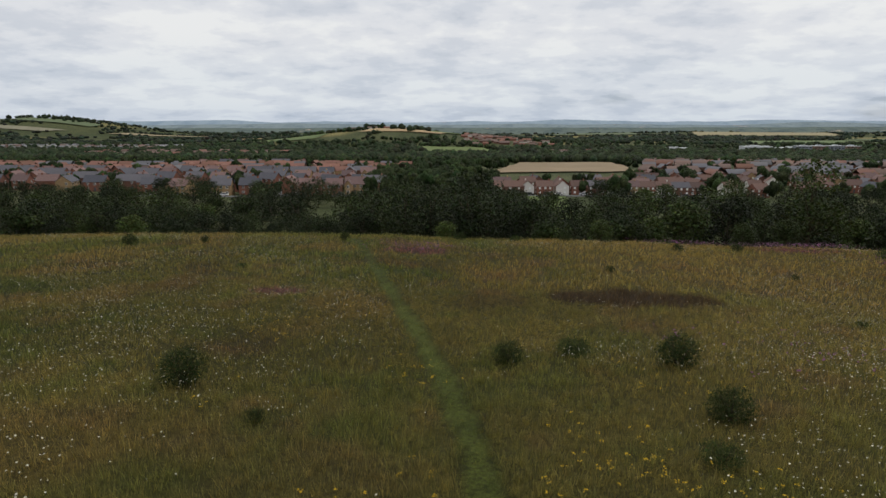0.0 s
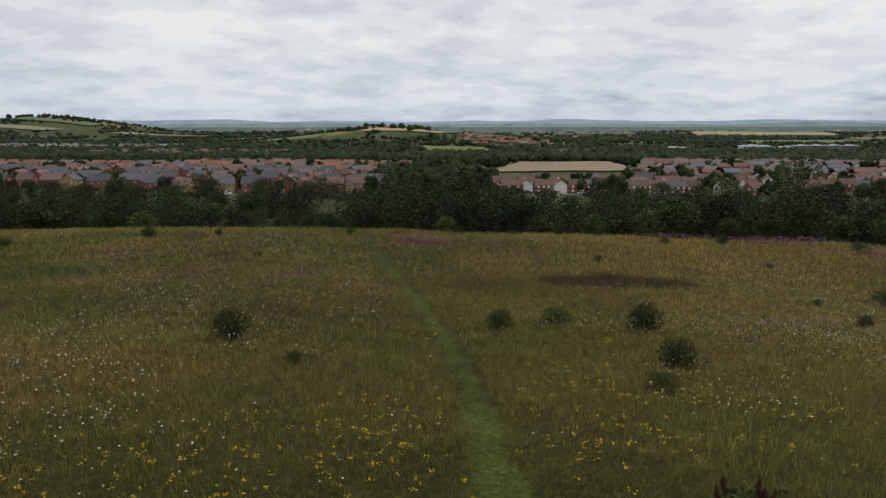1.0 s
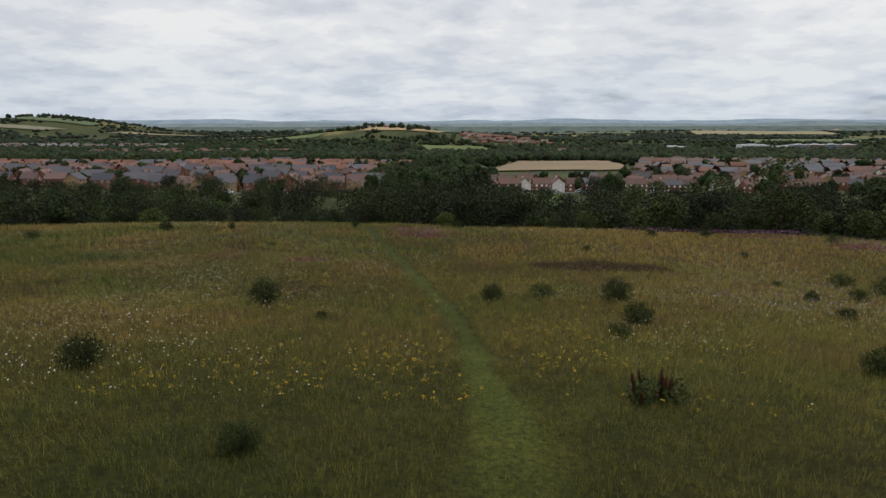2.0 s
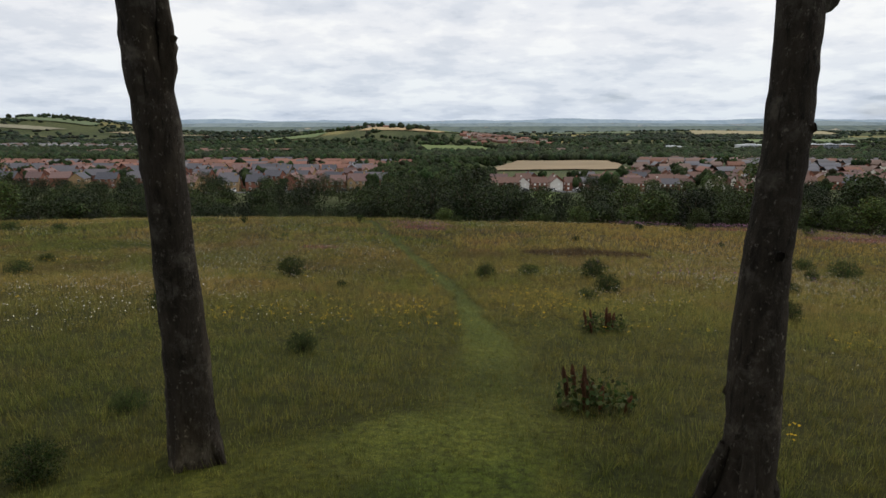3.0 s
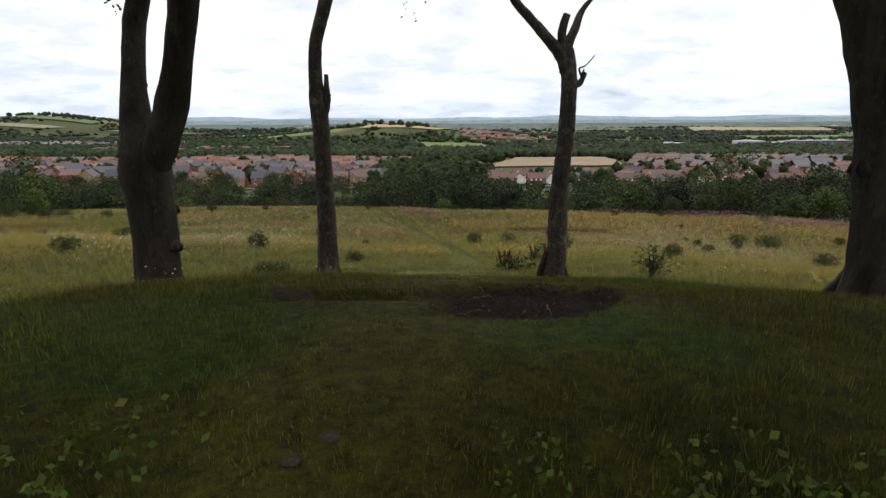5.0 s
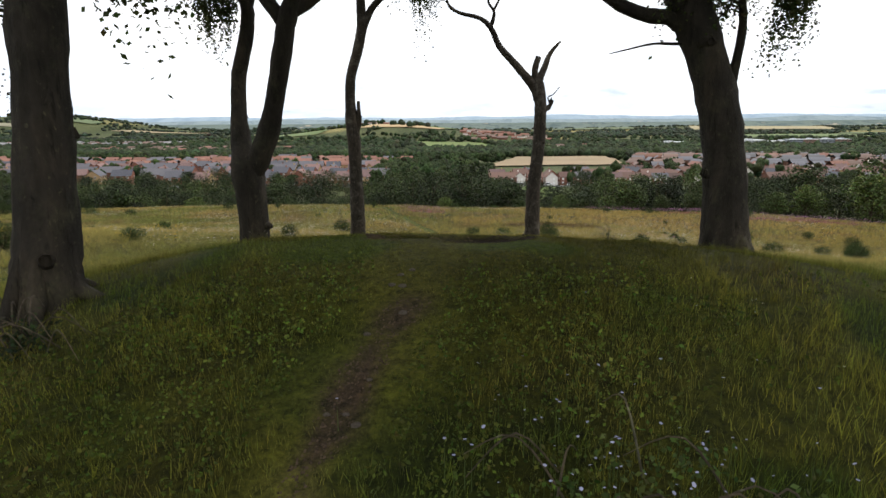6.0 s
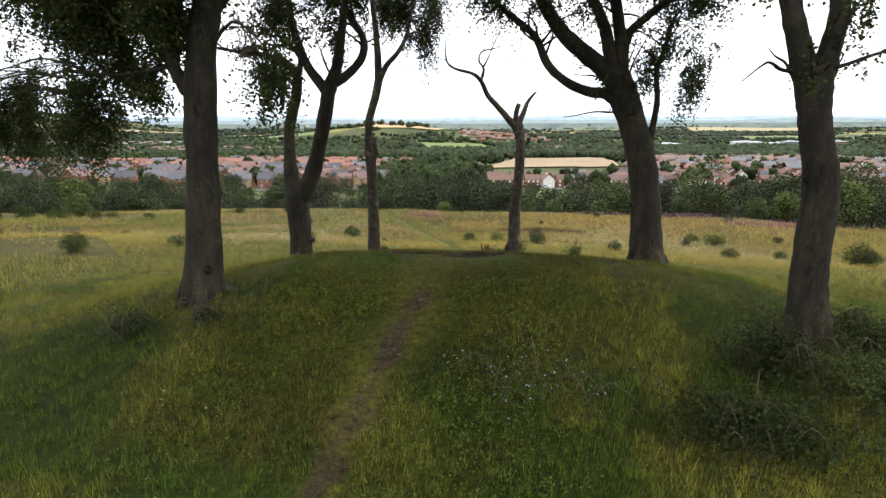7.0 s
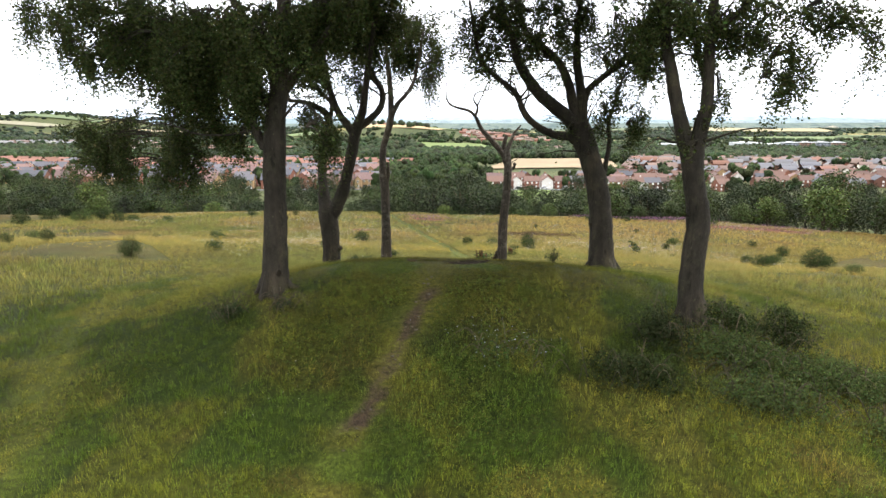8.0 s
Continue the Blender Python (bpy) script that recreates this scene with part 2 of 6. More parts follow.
def tube(points, sides=8, wobble=0.0, seed=0, cap=True):
    """A tapered, rounded limb along points (x, y, z, radius): verts and faces."""
    P = np.array(points, float)
    rng = np.random.RandomState(seed)
    n = len(P)
    # a smooth curve through the points
    steps = 4 if n > 2 else 1
    Q = []
    for i in range(n - 1):
        p0, p1, p2, p3 = P[max(i - 1, 0)], P[i], P[i + 1], P[min(i + 2, n - 1)]
        for s in range(steps):
            u = s / steps
            Q.append(0.5 * (2 * p1 + (p2 - p0) * u + (2 * p0 - 5 * p1 + 4 * p2 - p3) * u * u + (3 * p1 - p0 - 3 * p2 + p3) * u ** 3))
    Q = np.array(Q + [P[-1]])
    Q[:, 3] = np.maximum(Q[:, 3], 0.004)
    d = np.gradient(Q[:, :3], axis=0)
    d /= np.linalg.norm(d, axis=1, keepdims=True) + 1e-9
    ref = np.array([0.31, 0.95, 0.05])
    verts = []
    ang = np.arange(sides) * 2 * np.pi / sides
    knots = 1 + wobble * (rng.rand(len(Q), sides) - 0.5)
    for k, (q, v) in enumerate(zip(Q, d)):
        a = np.cross(v, ref)
        a /= np.linalg.norm(a) + 1e-9
        b = np.cross(v, a)
        verts.append(q[:3] + (np.cos(ang)[:, None] * a + np.sin(ang)[:, None] * b) * q[3] * knots[k][:, None])
    verts = np.concatenate(verts)
    i = np.arange(sides)
    faces = []
    for k in range(len(Q) - 1):
        faces.append(np.stack([k * sides + i, k * sides + (i + 1) % sides, (k + 1) * sides + (i + 1) % sides, (k + 1) * sides + i], 1))
    if cap:
        verts = np.vstack([verts, Q[-1, :3] + d[-1] * Q[-1, 3] * 0.6])
        top, c = (len(Q) - 1) * sides, len(verts) - 1
        faces.append(np.stack([top + i, top + (i + 1) % sides, np.full(sides, c), np.full(sides, c)], 1))
    return verts, np.concatenate(faces)


def joined(pieces):
    vs, fs, base = [], [], 0
    for v, f in pieces:
        vs.append(v)
        fs.append(f + base)
        base += len(v)
    return np.vstack(vs), np.vstack(fs)


def tubes_mesh(name, pieces, mat):
    v, f = joined(pieces)
    me = mesh_from(name, v, f, None, mat, True)
    me.validate()
    return me


# ---- ground cover ----
MOWN = [(-15.5, 66.0), (-13.5, 60.7), (-11.0, 51.5), (-8.5, 42.6), (-6.4, 35.2), (-4.7, 29.4), (-3.3, 24.1), (-2.0, 18.4), (-1.2, 14.0), (-0.8, 11.0), (-0.5, 6.9), (0.0, 3.3), (0.0, -0.4), (-0.2, -4.8), (-0.1, -8.0), (0.3, -13.0)]
WORN = [(0.2, -13.5), (0.1, -17.5), (-0.05, -19.3), (-0.13, -20.4), (-0.5, -21.8), (-0.76, -23.5), (-1.08, -25.0), (-1.34, -26.3), (-1.45, -27.6), (-1.6, -29.5)]
SIDE = [(-7.5, -29.0), (-9.9, -24.5), (-11.3, -22.2), (-12.2, -19.7), (-12.2, -17.6), (-10.8, -15.6), (-8.4, -11.0), (-5.0, -7.0), (-1.0, -4.0)]


def away(x, y, line):
    """Distance in plan from a line of points."""
    best = np.full(np.shape(x), 1e9)
    for (ax, ay), (bx, by) in zip(line, line[1:]):
        q = np.clip(((x - ax) * (bx - ax) + (y - ay) * (by - ay)) / ((bx - ax) ** 2 + (by - ay) ** 2), 0, 1)
        best = np.minimum(best, np.hypot(x - ax - q * (bx - ax), y - ay - q * (by - ay)))
    return best


def oval(x, y, cx, cy, rx, ry):
    return ((x - cx) / rx) ** 2 + ((y - cy) / ry) ** 2


def blend(c, rgb, f):
    return c * (1 - f[..., None]) + np.array(rgb) * f[..., None]


def cover(x, y):
    """Colour of what grows at a place, its height, and how bare the soil is."""
    x, y = np.asarray(x, float), np.asarray(y, float)
    n1, n2, n3 = vnoise(x, y, 13, 11), vnoise(x, y, 4.5, 12), vnoise(x, y, 1.3, 13, 2)
    c = np.zeros(x.shape + (3,)) + np.array((0.094, 0.086, 0.027))
    c = blend(c, (0.152, 0.124, 0.044), smooth(n1 * 0.6 + n2 * 0.4, 0.42, 0.66))
    c = blend(c, (0.060, 0.085, 0.020), smooth(n2 * 0.6 + n3 * 0.4, 0.46, 0.66) * 0.75)
    c = blend(c, (0.150, 0.104, 0.044), smooth(vnoise(x, y, 8, 14), 0.54, 0.70) * 0.8)
    c = blend(c, (0.062, 0.046, 0.026), smooth(vnoise(x, y, 5.5, 23), 0.62, 0.76) * 0.7)
    c = blend(c, (0.052, 0.078, 0.018), smooth(vnoise(x, y, 6.5, 24), 0.60, 0.74) * 0.7)
    # the golden side of the field, and the paler far field beyond the barrow
    c = blend(c, (0.195, 0.148, 0.054), smooth(x - 0.12 * y, -6, 8) * smooth(y, 8, 22) * 0.45)
    c = blend(c, (0.185, 0.122, 0.052), smooth(x + 0.12 * y, -4, 6) * smooth(y, 28, 42) * smooth(vnoise(x, y, 11, 25), 0.38, 0.64) * 0.55)
    c = blend(c, (0.140, 0.080, 0.052), smooth(vnoise(x, y, 3.4, 26), 0.60, 0.74) * smooth(y, 6, 14) * 0.55)
    c = blend(c, (0.240, 0.200, 0.085), smooth(y, -6, 2) * (1 - smooth(y, 10, 24)) * 0.25)
    c = blend(c, (0.070, 0.086, 0.022), (1 - smooth(np.hypot(x / 1.5, y + 3) + 8 * (n2 - 0.5), 7, 14)) * 0.6)
    c = blend(c, (0.098, 0.104, 0.034), (1 - smooth(y + 4 * (n2 - 0.5), -16, 0)) * 0.8)
    h = 0.26 + 0.34 * n2 + 0.20 * n3
    h = h * (1 - 0.35 * (1 - smooth(np.hypot(x / 1.5, y + 3) + 6 * (n2 - 0.5), 7, 14)))
    # dark and purple stands of willowherb and sorrel
    dark = 1 - smooth(oval(x, y, 8.2, 35.5, 5.6, 2.9) + 0.7 * (n3 - 0.5), 0.6, 1.15)
    c = blend(c, (0.042, 0.024, 0.024), dark * 0.92)
    h = h * (1 + 0.5 * dark)
    for cx, cy, rx, ry in ((-7.2, 57.0, 3.4, 2.4), (-12.8, 33.5, 1.8, 1.0), (34.0, 68.0, 5.5, 2.5), (46.0, 58.0, 9.0, 3.5)):
        c = blend(c, (0.150, 0.052, 0.110), (1 - smooth(oval(x, y, cx, cy, rx, ry) + n3 - 0.5, 0.6, 1.2)) * 0.8)
    # the barrow and its foot are greener
    bd = np.hypot(x - BARROW[0], (y + 19) * np.where(y > -19, 1.45, 1.0))
    green = (1 - smooth(bd + 5 * (n2 - 0.5), 15.5, 22)) + 0.7 * (1 - smooth(y, -34, -22)) 
    green = np.clip(green, 0, 1)
    gc = np.zeros(c.shape) + np.array((0.057, 0.066, 0.013))
    gc = blend(gc, (0.088, 0.090, 0.020), smooth(n2, 0.45, 0.66) * 0.9)
    gc = blend(gc, (0.104, 0.099, 0.030), smooth(vnoise(x, y, 2.4, 21), 0.54, 0.70) * 0.7)
    gc = blend(gc, (0.070, 0.050, 0.022), smooth(vnoise(x, y, 1.2, 27, 2), 0.62, 0.76) * 0.5)
    gc = blend(gc, (0.088, 0.090, 0.026), smooth(-x + 3 * (n2 - 0.5), 2.5, 9) * 0.6)
    gc = blend(gc, (0.032, 0.052, 0.010), smooth(vnoise(x, y, 1.9, 22), 0.50, 0.62) * 0.9)
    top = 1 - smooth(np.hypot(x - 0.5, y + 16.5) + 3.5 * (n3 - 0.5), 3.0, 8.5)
    # the slope south of the grove is brightened in colour, for open light
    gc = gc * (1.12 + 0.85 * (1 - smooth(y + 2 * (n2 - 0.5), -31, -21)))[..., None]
    # short turf on top, its colour darkened for the shade under the grove
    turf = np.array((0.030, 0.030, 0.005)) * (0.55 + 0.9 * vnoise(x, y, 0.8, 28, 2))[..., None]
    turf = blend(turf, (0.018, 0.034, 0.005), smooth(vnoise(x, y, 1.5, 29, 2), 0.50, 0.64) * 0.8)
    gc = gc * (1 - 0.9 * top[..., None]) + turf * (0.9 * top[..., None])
    c = c * (1 - green[..., None]) + gc * green[..., None]
    h = h * (1 - 0.30 * green) * (1 - 0.62 * top) * (1 + 0.5 * top * (vnoise(x, y, 0.9, 30, 2) - 0.5))
    # the mown way, the trodden way, the bare soil
    dm = away(x, y, MOWN) + 0.35 * (n3 - 0.5)
    wide = 0.42 + 1.0 * (1 - smooth(y, -6, 6))
    open_ = smooth(y, -2, 8)
    mown = 1 - np.clip((dm / wide - 0.4 - 0.35 * open_) / (1.3 - 0.6 * open_), 0, 1)
    ds = away(x, y, SIDE) + 0.6 * (n3 - 0.5)
    side = (1 - smooth(ds, 0.2, 1.5)) * 0.6
    c = blend(c, (0.048, 0.062, 0.019), mown * (0.3 + 0.6 * smooth(y, -6, 10)))
    c = blend(c, (0.100, 0.104, 0.034), side * 0.6)
    h = h * (1 - (0.42 + 0.30 * smooth(y, -2, 8)) * mown) * (1 - 0.6 * side)
    dw = away(x, y, WORN) + 0.45 * (vnoise(x, y, 0.7, 15, 2) - 0.5) + 0.30 * (vnoise(x, y, 0.3, 35, 2) - 0.5)
    soil = (1 - smooth(dw, 0.10, 0.36)) * smooth(vnoise(x, y, 1.1, 16, 2) + 0.34 * (1 - smooth(np.abs(y + 22.6), 1.8, 4.2)), 0.30, 0.55) * (1 - smooth(y, -20.4, -19.8))
    worn = (1 - smooth(dw, 0.3, 1.0)) * 0.6
    for px, py, rx, ry, _ in PITS:
        h = h * (0.45 + 0.55 * smooth(oval(x, y, px, py - 0.25, rx, ry + 0.2), 1.0, 2.6))
        soil = np.maximum(soil, 1 - smooth(oval(x, y, px, py, rx, ry) + 1.1 * (vnoise(x, y, 0.6, 17, 2) - 0.5), 0.75, 1.1))
    h = h * (1 - 0.55 * worn) * (1 - soil)
    c = blend(c, (0.070, 0.066, 0.024), worn * 0.4)
    # the trodden soil is browner; pit soil is darkened for the grove's shade
    c = blend(c, (0.034, 0.023, 0.015), soil * (1 - smooth(y, -20.4, -19.4)))
    c = blend(c, (0.013, 0.009, 0.006), soil * smooth(y, -20.4, -19.4))
    # woods and rough land in the valley
    far = smooth(y, 80, 100)
    vc = np.zeros(c.shape) + np.array((0.038, 0.048, 0.020))
    vc = blend(vc, (0.056, 0.064, 0.028), smooth(vnoise(x, y, 90, 18), 0.45, 0.6))
    vc = blend(vc, (0.16, 0.14, 0.06), smooth(vnoise(x, y * 1.3, 240, 19, 2), 0.62, 0.70) * smooth(y, 1100, 1500))
    c = c * (1 - far[..., None]) + vc * far[..., None]
    # little blue in dry and sunlit grass
    c = c * (1 - (1 - far)[..., None] * (1 - soil)[..., None] * np.array((0.0, 0.0, 1.0)) * (0.34 + 0.06 * green)[..., None])
    return c, h, soil


# ---- ground: one sheet to the horizon ----
def spread(fine_lo, fine_hi, step, lo, hi, grow=1.12):
    mid = list(np.arange(fine_lo, fine_hi + 1e-6, step))
    v, s = fine_hi, step
    while v < hi:
        s *= grow
        v += s
        mid.append(min(v, hi))
    v, s = fine_lo, step
    while v > lo:
        s *= grow
        v -= s
        mid.insert(0, max(v, lo))
    return np.array(mid)


gx, gy = spread(-16, 16, 0.24, -4600, 4600, 1.07), spread(-36, 4, 0.24, -300, 4850, 1.038)
GX, GY = np.meshgrid(gx, gy)
gz = land(GX, GY)
ni, nj = len(gx), len(gy)
idx = np.arange(ni * nj).reshape(nj, ni)
gfaces = np.stack([idx[:-1, :-1], idx[:-1, 1:], idx[1:, 1:], idx[1:, :-1]], -1).reshape(-1, 4)
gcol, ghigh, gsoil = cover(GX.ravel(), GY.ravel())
# shade between the blades is put into the ground colour under tall grass
gap_shade = (1 - smooth(GY.ravel(), 60, 90)) * (1 - gsoil) * smooth(ghigh, 0.08, 0.3)
gcol = gcol * (1 - 0.68 * gap_shade[:, None])
BLADE = 1.38
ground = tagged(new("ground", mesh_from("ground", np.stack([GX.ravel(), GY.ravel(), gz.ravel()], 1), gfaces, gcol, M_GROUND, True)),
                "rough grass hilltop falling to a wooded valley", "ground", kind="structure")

# ---- grass, blade by blade ----
rng = np.random.RandomState(5)


def strew(x0, x1, y0, y1, per_m2, tuft=0):
    """Places strewn over a stretch of the plan; with tuft, gathered in tufts of about that many."""
    n = int((x1 - x0) * (y1 - y0) * per_m2)
    if tuft:
        m = max(1, n // tuft)
        k = rng.randint(0, m, n)
        cx, cy = rng.uniform(x0, x1, m), rng.uniform(y0, y1, m)
        wide = rng.uniform(0.03, 0.11, m)
        return cx[k] + rng.normal(0, 1, n) * wide[k], cy[k] + rng.normal(0, 1, n) * wide[k], k
    return rng.uniform(x0, x1, n), rng.uniform(y0, y1, n)


def blades(x, y, width, tall, seed, k=None, seedy=0.5, lively=1.0):
    r = np.random.RandomState(seed)
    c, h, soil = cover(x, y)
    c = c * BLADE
    if k is not None:
        tone, size = 1 + lively * r.uniform(-0.5, 0.6, k.max() + 1), r.uniform(0.5, 1.45, k.max() + 1)
        warm = r.uniform(-0.16, 0.2, k.max() + 1)
        c = c * tone[k][:, None] * (1 + warm[k][:, None] * np.array((1.0, 0.2, -0.3)))
        h = h * size[k]
    keep = (h > 0.03) & (r.rand(len(x)) > soil * 1.2)
    x, y, c, h = x[keep], y[keep], c[keep], h[keep]
    n = len(x)
    z = land(x, y)
    h = h * tall * r.uniform(0.5, 1.35, n)
    a, b = r.uniform(0, 2 * np.pi, n), r.uniform(0, 2 * np.pi, n)
    w = width * r.uniform(0.6, 1.4, n)
    lean = h * r.uniform(0.1, 0.65, n)
    v = np.empty((n, 3, 3), np.float32)
    v[:, 0] = np.stack([x - w * np.cos(a), y - w * np.sin(a), z - 0.02], 1)
    v[:, 1] = np.stack([x + w * np.cos(a), y + w * np.sin(a), z - 0.02], 1)
    v[:, 2] = np.stack([x + lean * np.cos(b), y + lean * np.sin(b), z + h], 1)
    c = c * r.uniform(0.55, 1.55, (n, 1))
    # stems stay green-brown low down and end in pale dry seed heads
    plain_green = np.clip(c.mean(axis=1) / 0.10, 0.1, 1) * (c[:, 2] < c[:, 1])
    dry = np.clip(seedy * r.uniform(0.2, 1.0, n) * smooth(y, -30, -2) * plain_green, 0, 0.9)[:, None]
    tip = c * 1.15 * (1 - dry) + np.array((0.43, 0.355, 0.175)) * r.uniform(0.6, 1.2, (n, 1)) * dry
    low = c * 0.85
    return v.reshape(-1, 3), np.arange(3 * n).reshape(-1, 3), np.stack([low, low, tip], 1).reshape(-1, 3)


def grass(name, label, x, y, width, tall, seed, k=None, lively=1.0):
    v, f, c = blades(x, y, width, tall, seed, k, 0.62, lively)
    return tagged(new(name, mesh_from(name, v, f, c, M_GRASS)), label, "grass", kind="stuff")


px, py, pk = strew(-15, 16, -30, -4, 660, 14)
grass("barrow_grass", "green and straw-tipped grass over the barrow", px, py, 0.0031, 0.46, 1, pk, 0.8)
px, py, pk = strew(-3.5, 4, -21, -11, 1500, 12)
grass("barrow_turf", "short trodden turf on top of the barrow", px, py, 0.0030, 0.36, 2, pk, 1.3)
px, py, pk = strew(-30, 30, -4, 17, 360, 9)
ok = np.abs(px) < 17 + 0.8 * np.clip(py + 4, 0, 30)
grass("meadow_grass", "tall dry olive and golden meadow grass", px[ok], py[ok], 0.0038, 0.46, 3, pk[ok], 0.6)
px, py, pk = strew(-50, 50, 17, 38, 150, 6)
ok = np.abs(px) < 16 + py * 0.95
grass("field_grass", "tall golden brown meadow grass", px[ok], py[ok], 0.0065, 0.48, 4, pk[ok], 0.6)
px, py, pk = strew(-72, 72, 38, 84, 24, 3)
grass("far_grass", "pale dry grass along the brow of the field", px, py, 0.024, 0.6, 5, pk, 0.6)
for sx in (-1, 1):
    px, py, pk = strew(15, 42, -28, 17, 90, 6)
    ok = (px > 30) | (py < -4)
    wx, wy, wk = strew(42, 85, -12, 40, 14, 4)
    grass("side_grass", "rough pale grass at the far side of the field", sx * wx, wy, 0.022, 0.6, 8, wk, 0.6)
    grass("side_grass", "rough pale green grass beside the barrow", sx * px[ok], py[ok], 0.011, 0.6, 6, pk[ok], 0.6)

# ---- wild flowers ----


def flower_heads(name, label, x, y, colour, size, tall, seed, cluster=1):
    """Flat heads of petals, each on a thin stalk."""
    r = np.random.RandomState(seed)
    n = len(x)
    c, h, soil = cover(x, y)
    z = land(x, y) + tall * r.uniform(0.6, 1.15, n)
    V, F, C = [], [], []
    ang = np.arange(5) * 2 * np.pi / 5
    for k in range(cluster):
        ox, oy, oz = r.normal(0, size * 1.3 * (cluster > 1), (3, n))
        s = size * r.uniform(0.55, 1.25, n) / (1.5 if cluster > 1 else 1)
        t1, t2 = r.normal(0, 0.25, (2, n))
        head = np.empty((n, 6, 3), np.float32)
        for i, q in enumerate(ang):
            dx, dy = s * np.cos(q), s * np.sin(q)
            head[:, i] = np.stack([x + ox + dx, y + oy + dy, z + oz * 0.5 + t1 * dx + t2 * dy], 1)
        head[:, 5] = np.stack([x + ox, y + oy, z + oz * 0.5 + s * 0.3], 1)
        base = np.arange(n)[:, None, None] * 6 + k * n * 6
        tri = np.array([[i, (i + 1) % 5, 5] for i in range(5)])[None]
        V.append(head.reshape(-1, 3))
        F.append((base + tri).reshape(-1, 3))
        C.append(np.repeat(np.array(colour)[None] * r.uniform(0.75, 1.1, (n, 1)), 5, axis=0))
    m = cluster * n * 6
    st = np.empty((n, 3, 3), np.float32)
    st[:, 0] = np.stack([x - 0.006, y, z - tall - 0.1], 1)
    st[:, 1] = np.stack([x + 0.006, y, z - tall - 0.1], 1)
    st[:, 2] = np.stack([x, y, z], 1)
    V.append(st.reshape(-1, 3))
    F.append(np.arange(3 * n).reshape(-1, 3) + m)
    C.append(np.tile(np.array((0.05, 0.07, 0.02)), (n, 1)))
    return tagged(new(name, mesh_from(name, np.vstack(V), np.vstack(F), np.vstack(C), M_PETAL)), label, "wildflowers", kind="stuff")


def drifts(x, y, seed, size, lo, hi, extra=1.0):
    """Keeps plants where they grow in drifts."""
    d = smooth(vnoise(x, y, size, seed, 3), lo, hi) * (away(x, y, MOWN) > 0.9) * extra
    return np.random.RandomState(seed).rand(len(x)) < d


px, py = strew(-56, 56, -3, 70, 10)
ok = drifts(px, py, 31, 7, 0.48, 0.74) & (oval(px, py, 8.2, 35.5, 5.6, 2.9) > 1) & (np.abs(px) < 16 + 0.85 * py)
for cx, cy, rx, ry, n in ((-17, 27, 7, 5, 1500), (15, 22, 4.5, 5, 1700), (6, 22.5, 4, 1.6, 500), (21, 30, 5, 4, 700), (-12, 14, 4, 3, 260), (-14, 45, 8, 5, 600), (-1.5, 8.5, 1.2, 0.8, 40), (-8, 6, 3, 2, 90), (12, 47, 8, 4, 400)):
    fx, fy = rng.normal(cx, rx, n), rng.normal(cy, ry, n)
    on = away(fx, fy, MOWN) > 0.9
    px, py, ok = np.concatenate([px, fx]), np.concatenate([py, fy]), np.concatenate([ok, on])
flower_heads("white_flowers", "white umbels of wild carrot and yarrow", px[ok], py[ok], (0.62, 0.60, 0.53), 0.021, 0.38, 41)
px, py = strew(-28, 28, -6, 30, 4.5)
ok = drifts(px, py, 33, 5, 0.60, 0.80)
for cx, cy, n in ((2.4, 12.2, 16), (3.2, 11.4, 22), (5.0, 11.2, 14), (2.0, 14.0, 12), (5.5, 18.2, 10), (-2.9, 17.6, 14), (-3.6, 19.5, 10), (-2.4, 6.6, 24), (2.6, 7.4, 22), (5.4, 8.0, 12), (-1.6, 4.6, 14), (4.4, 4.2, 10), (-22, 2, 40), (-19, 5, 40), (-16, 1.5, 30)):
    px, py, ok = np.concatenate([px, rng.normal(cx, 0.45 + 0.03 * n, n)]), np.concatenate([py, rng.normal(cy, 0.3 + 0.02 * n, n)]), np.concatenate([ok, np.ones(n, bool)])
flower_heads("yellow_flowers", "yellow ragwort heads in the meadow", px[ok], py[ok], (0.55, 0.36, 0.02), 0.026, 0.42, 42, 5)
px, py = strew(-9, 9, -30, -13, 4.0)
ok = drifts(px, py, 34, 3.5, 0.58, 0.72) & (np.hypot(px - 0.5, py + 17) > 3.6)
flower_heads("clover_flowers", "small white clover and yarrow in the barrow grass", px[ok], py[ok], (0.45, 0.44, 0.40), 0.012, 0.2, 43)
px, py = [], []
for cx, cy, rx, ry, n in ((34.0, 68.0, 4.0, 1.6, 420), (46.0, 58.0, 6.5, 2.4, 480), (-7.2, 57.0, 2.4, 1.6, 220), (22.0, 69.0, 3.0, 1.2, 160), (13.0, 22.0, 4.0, 2.0, 60)):
    px, py = px + list(rng.normal(cx, rx, n)), py + list(rng.normal(cy, ry, n))
flower_heads("willowherb_flowers", "purple willowherb spikes along the brow", np.array(px), np.array(py), (0.20, 0.085, 0.17), 0.07, 0.75, 45, 3)
px, py = rng.normal(2.1, 0.95, 110), rng.normal(-23.0, 0.7, 110)
flower_heads("scabious_flowers", "pale lilac scabious heads on the barrow slope", px, py, (0.26, 0.27, 0.40), 0.015, 0.42, 44)

# ---- leaves ----


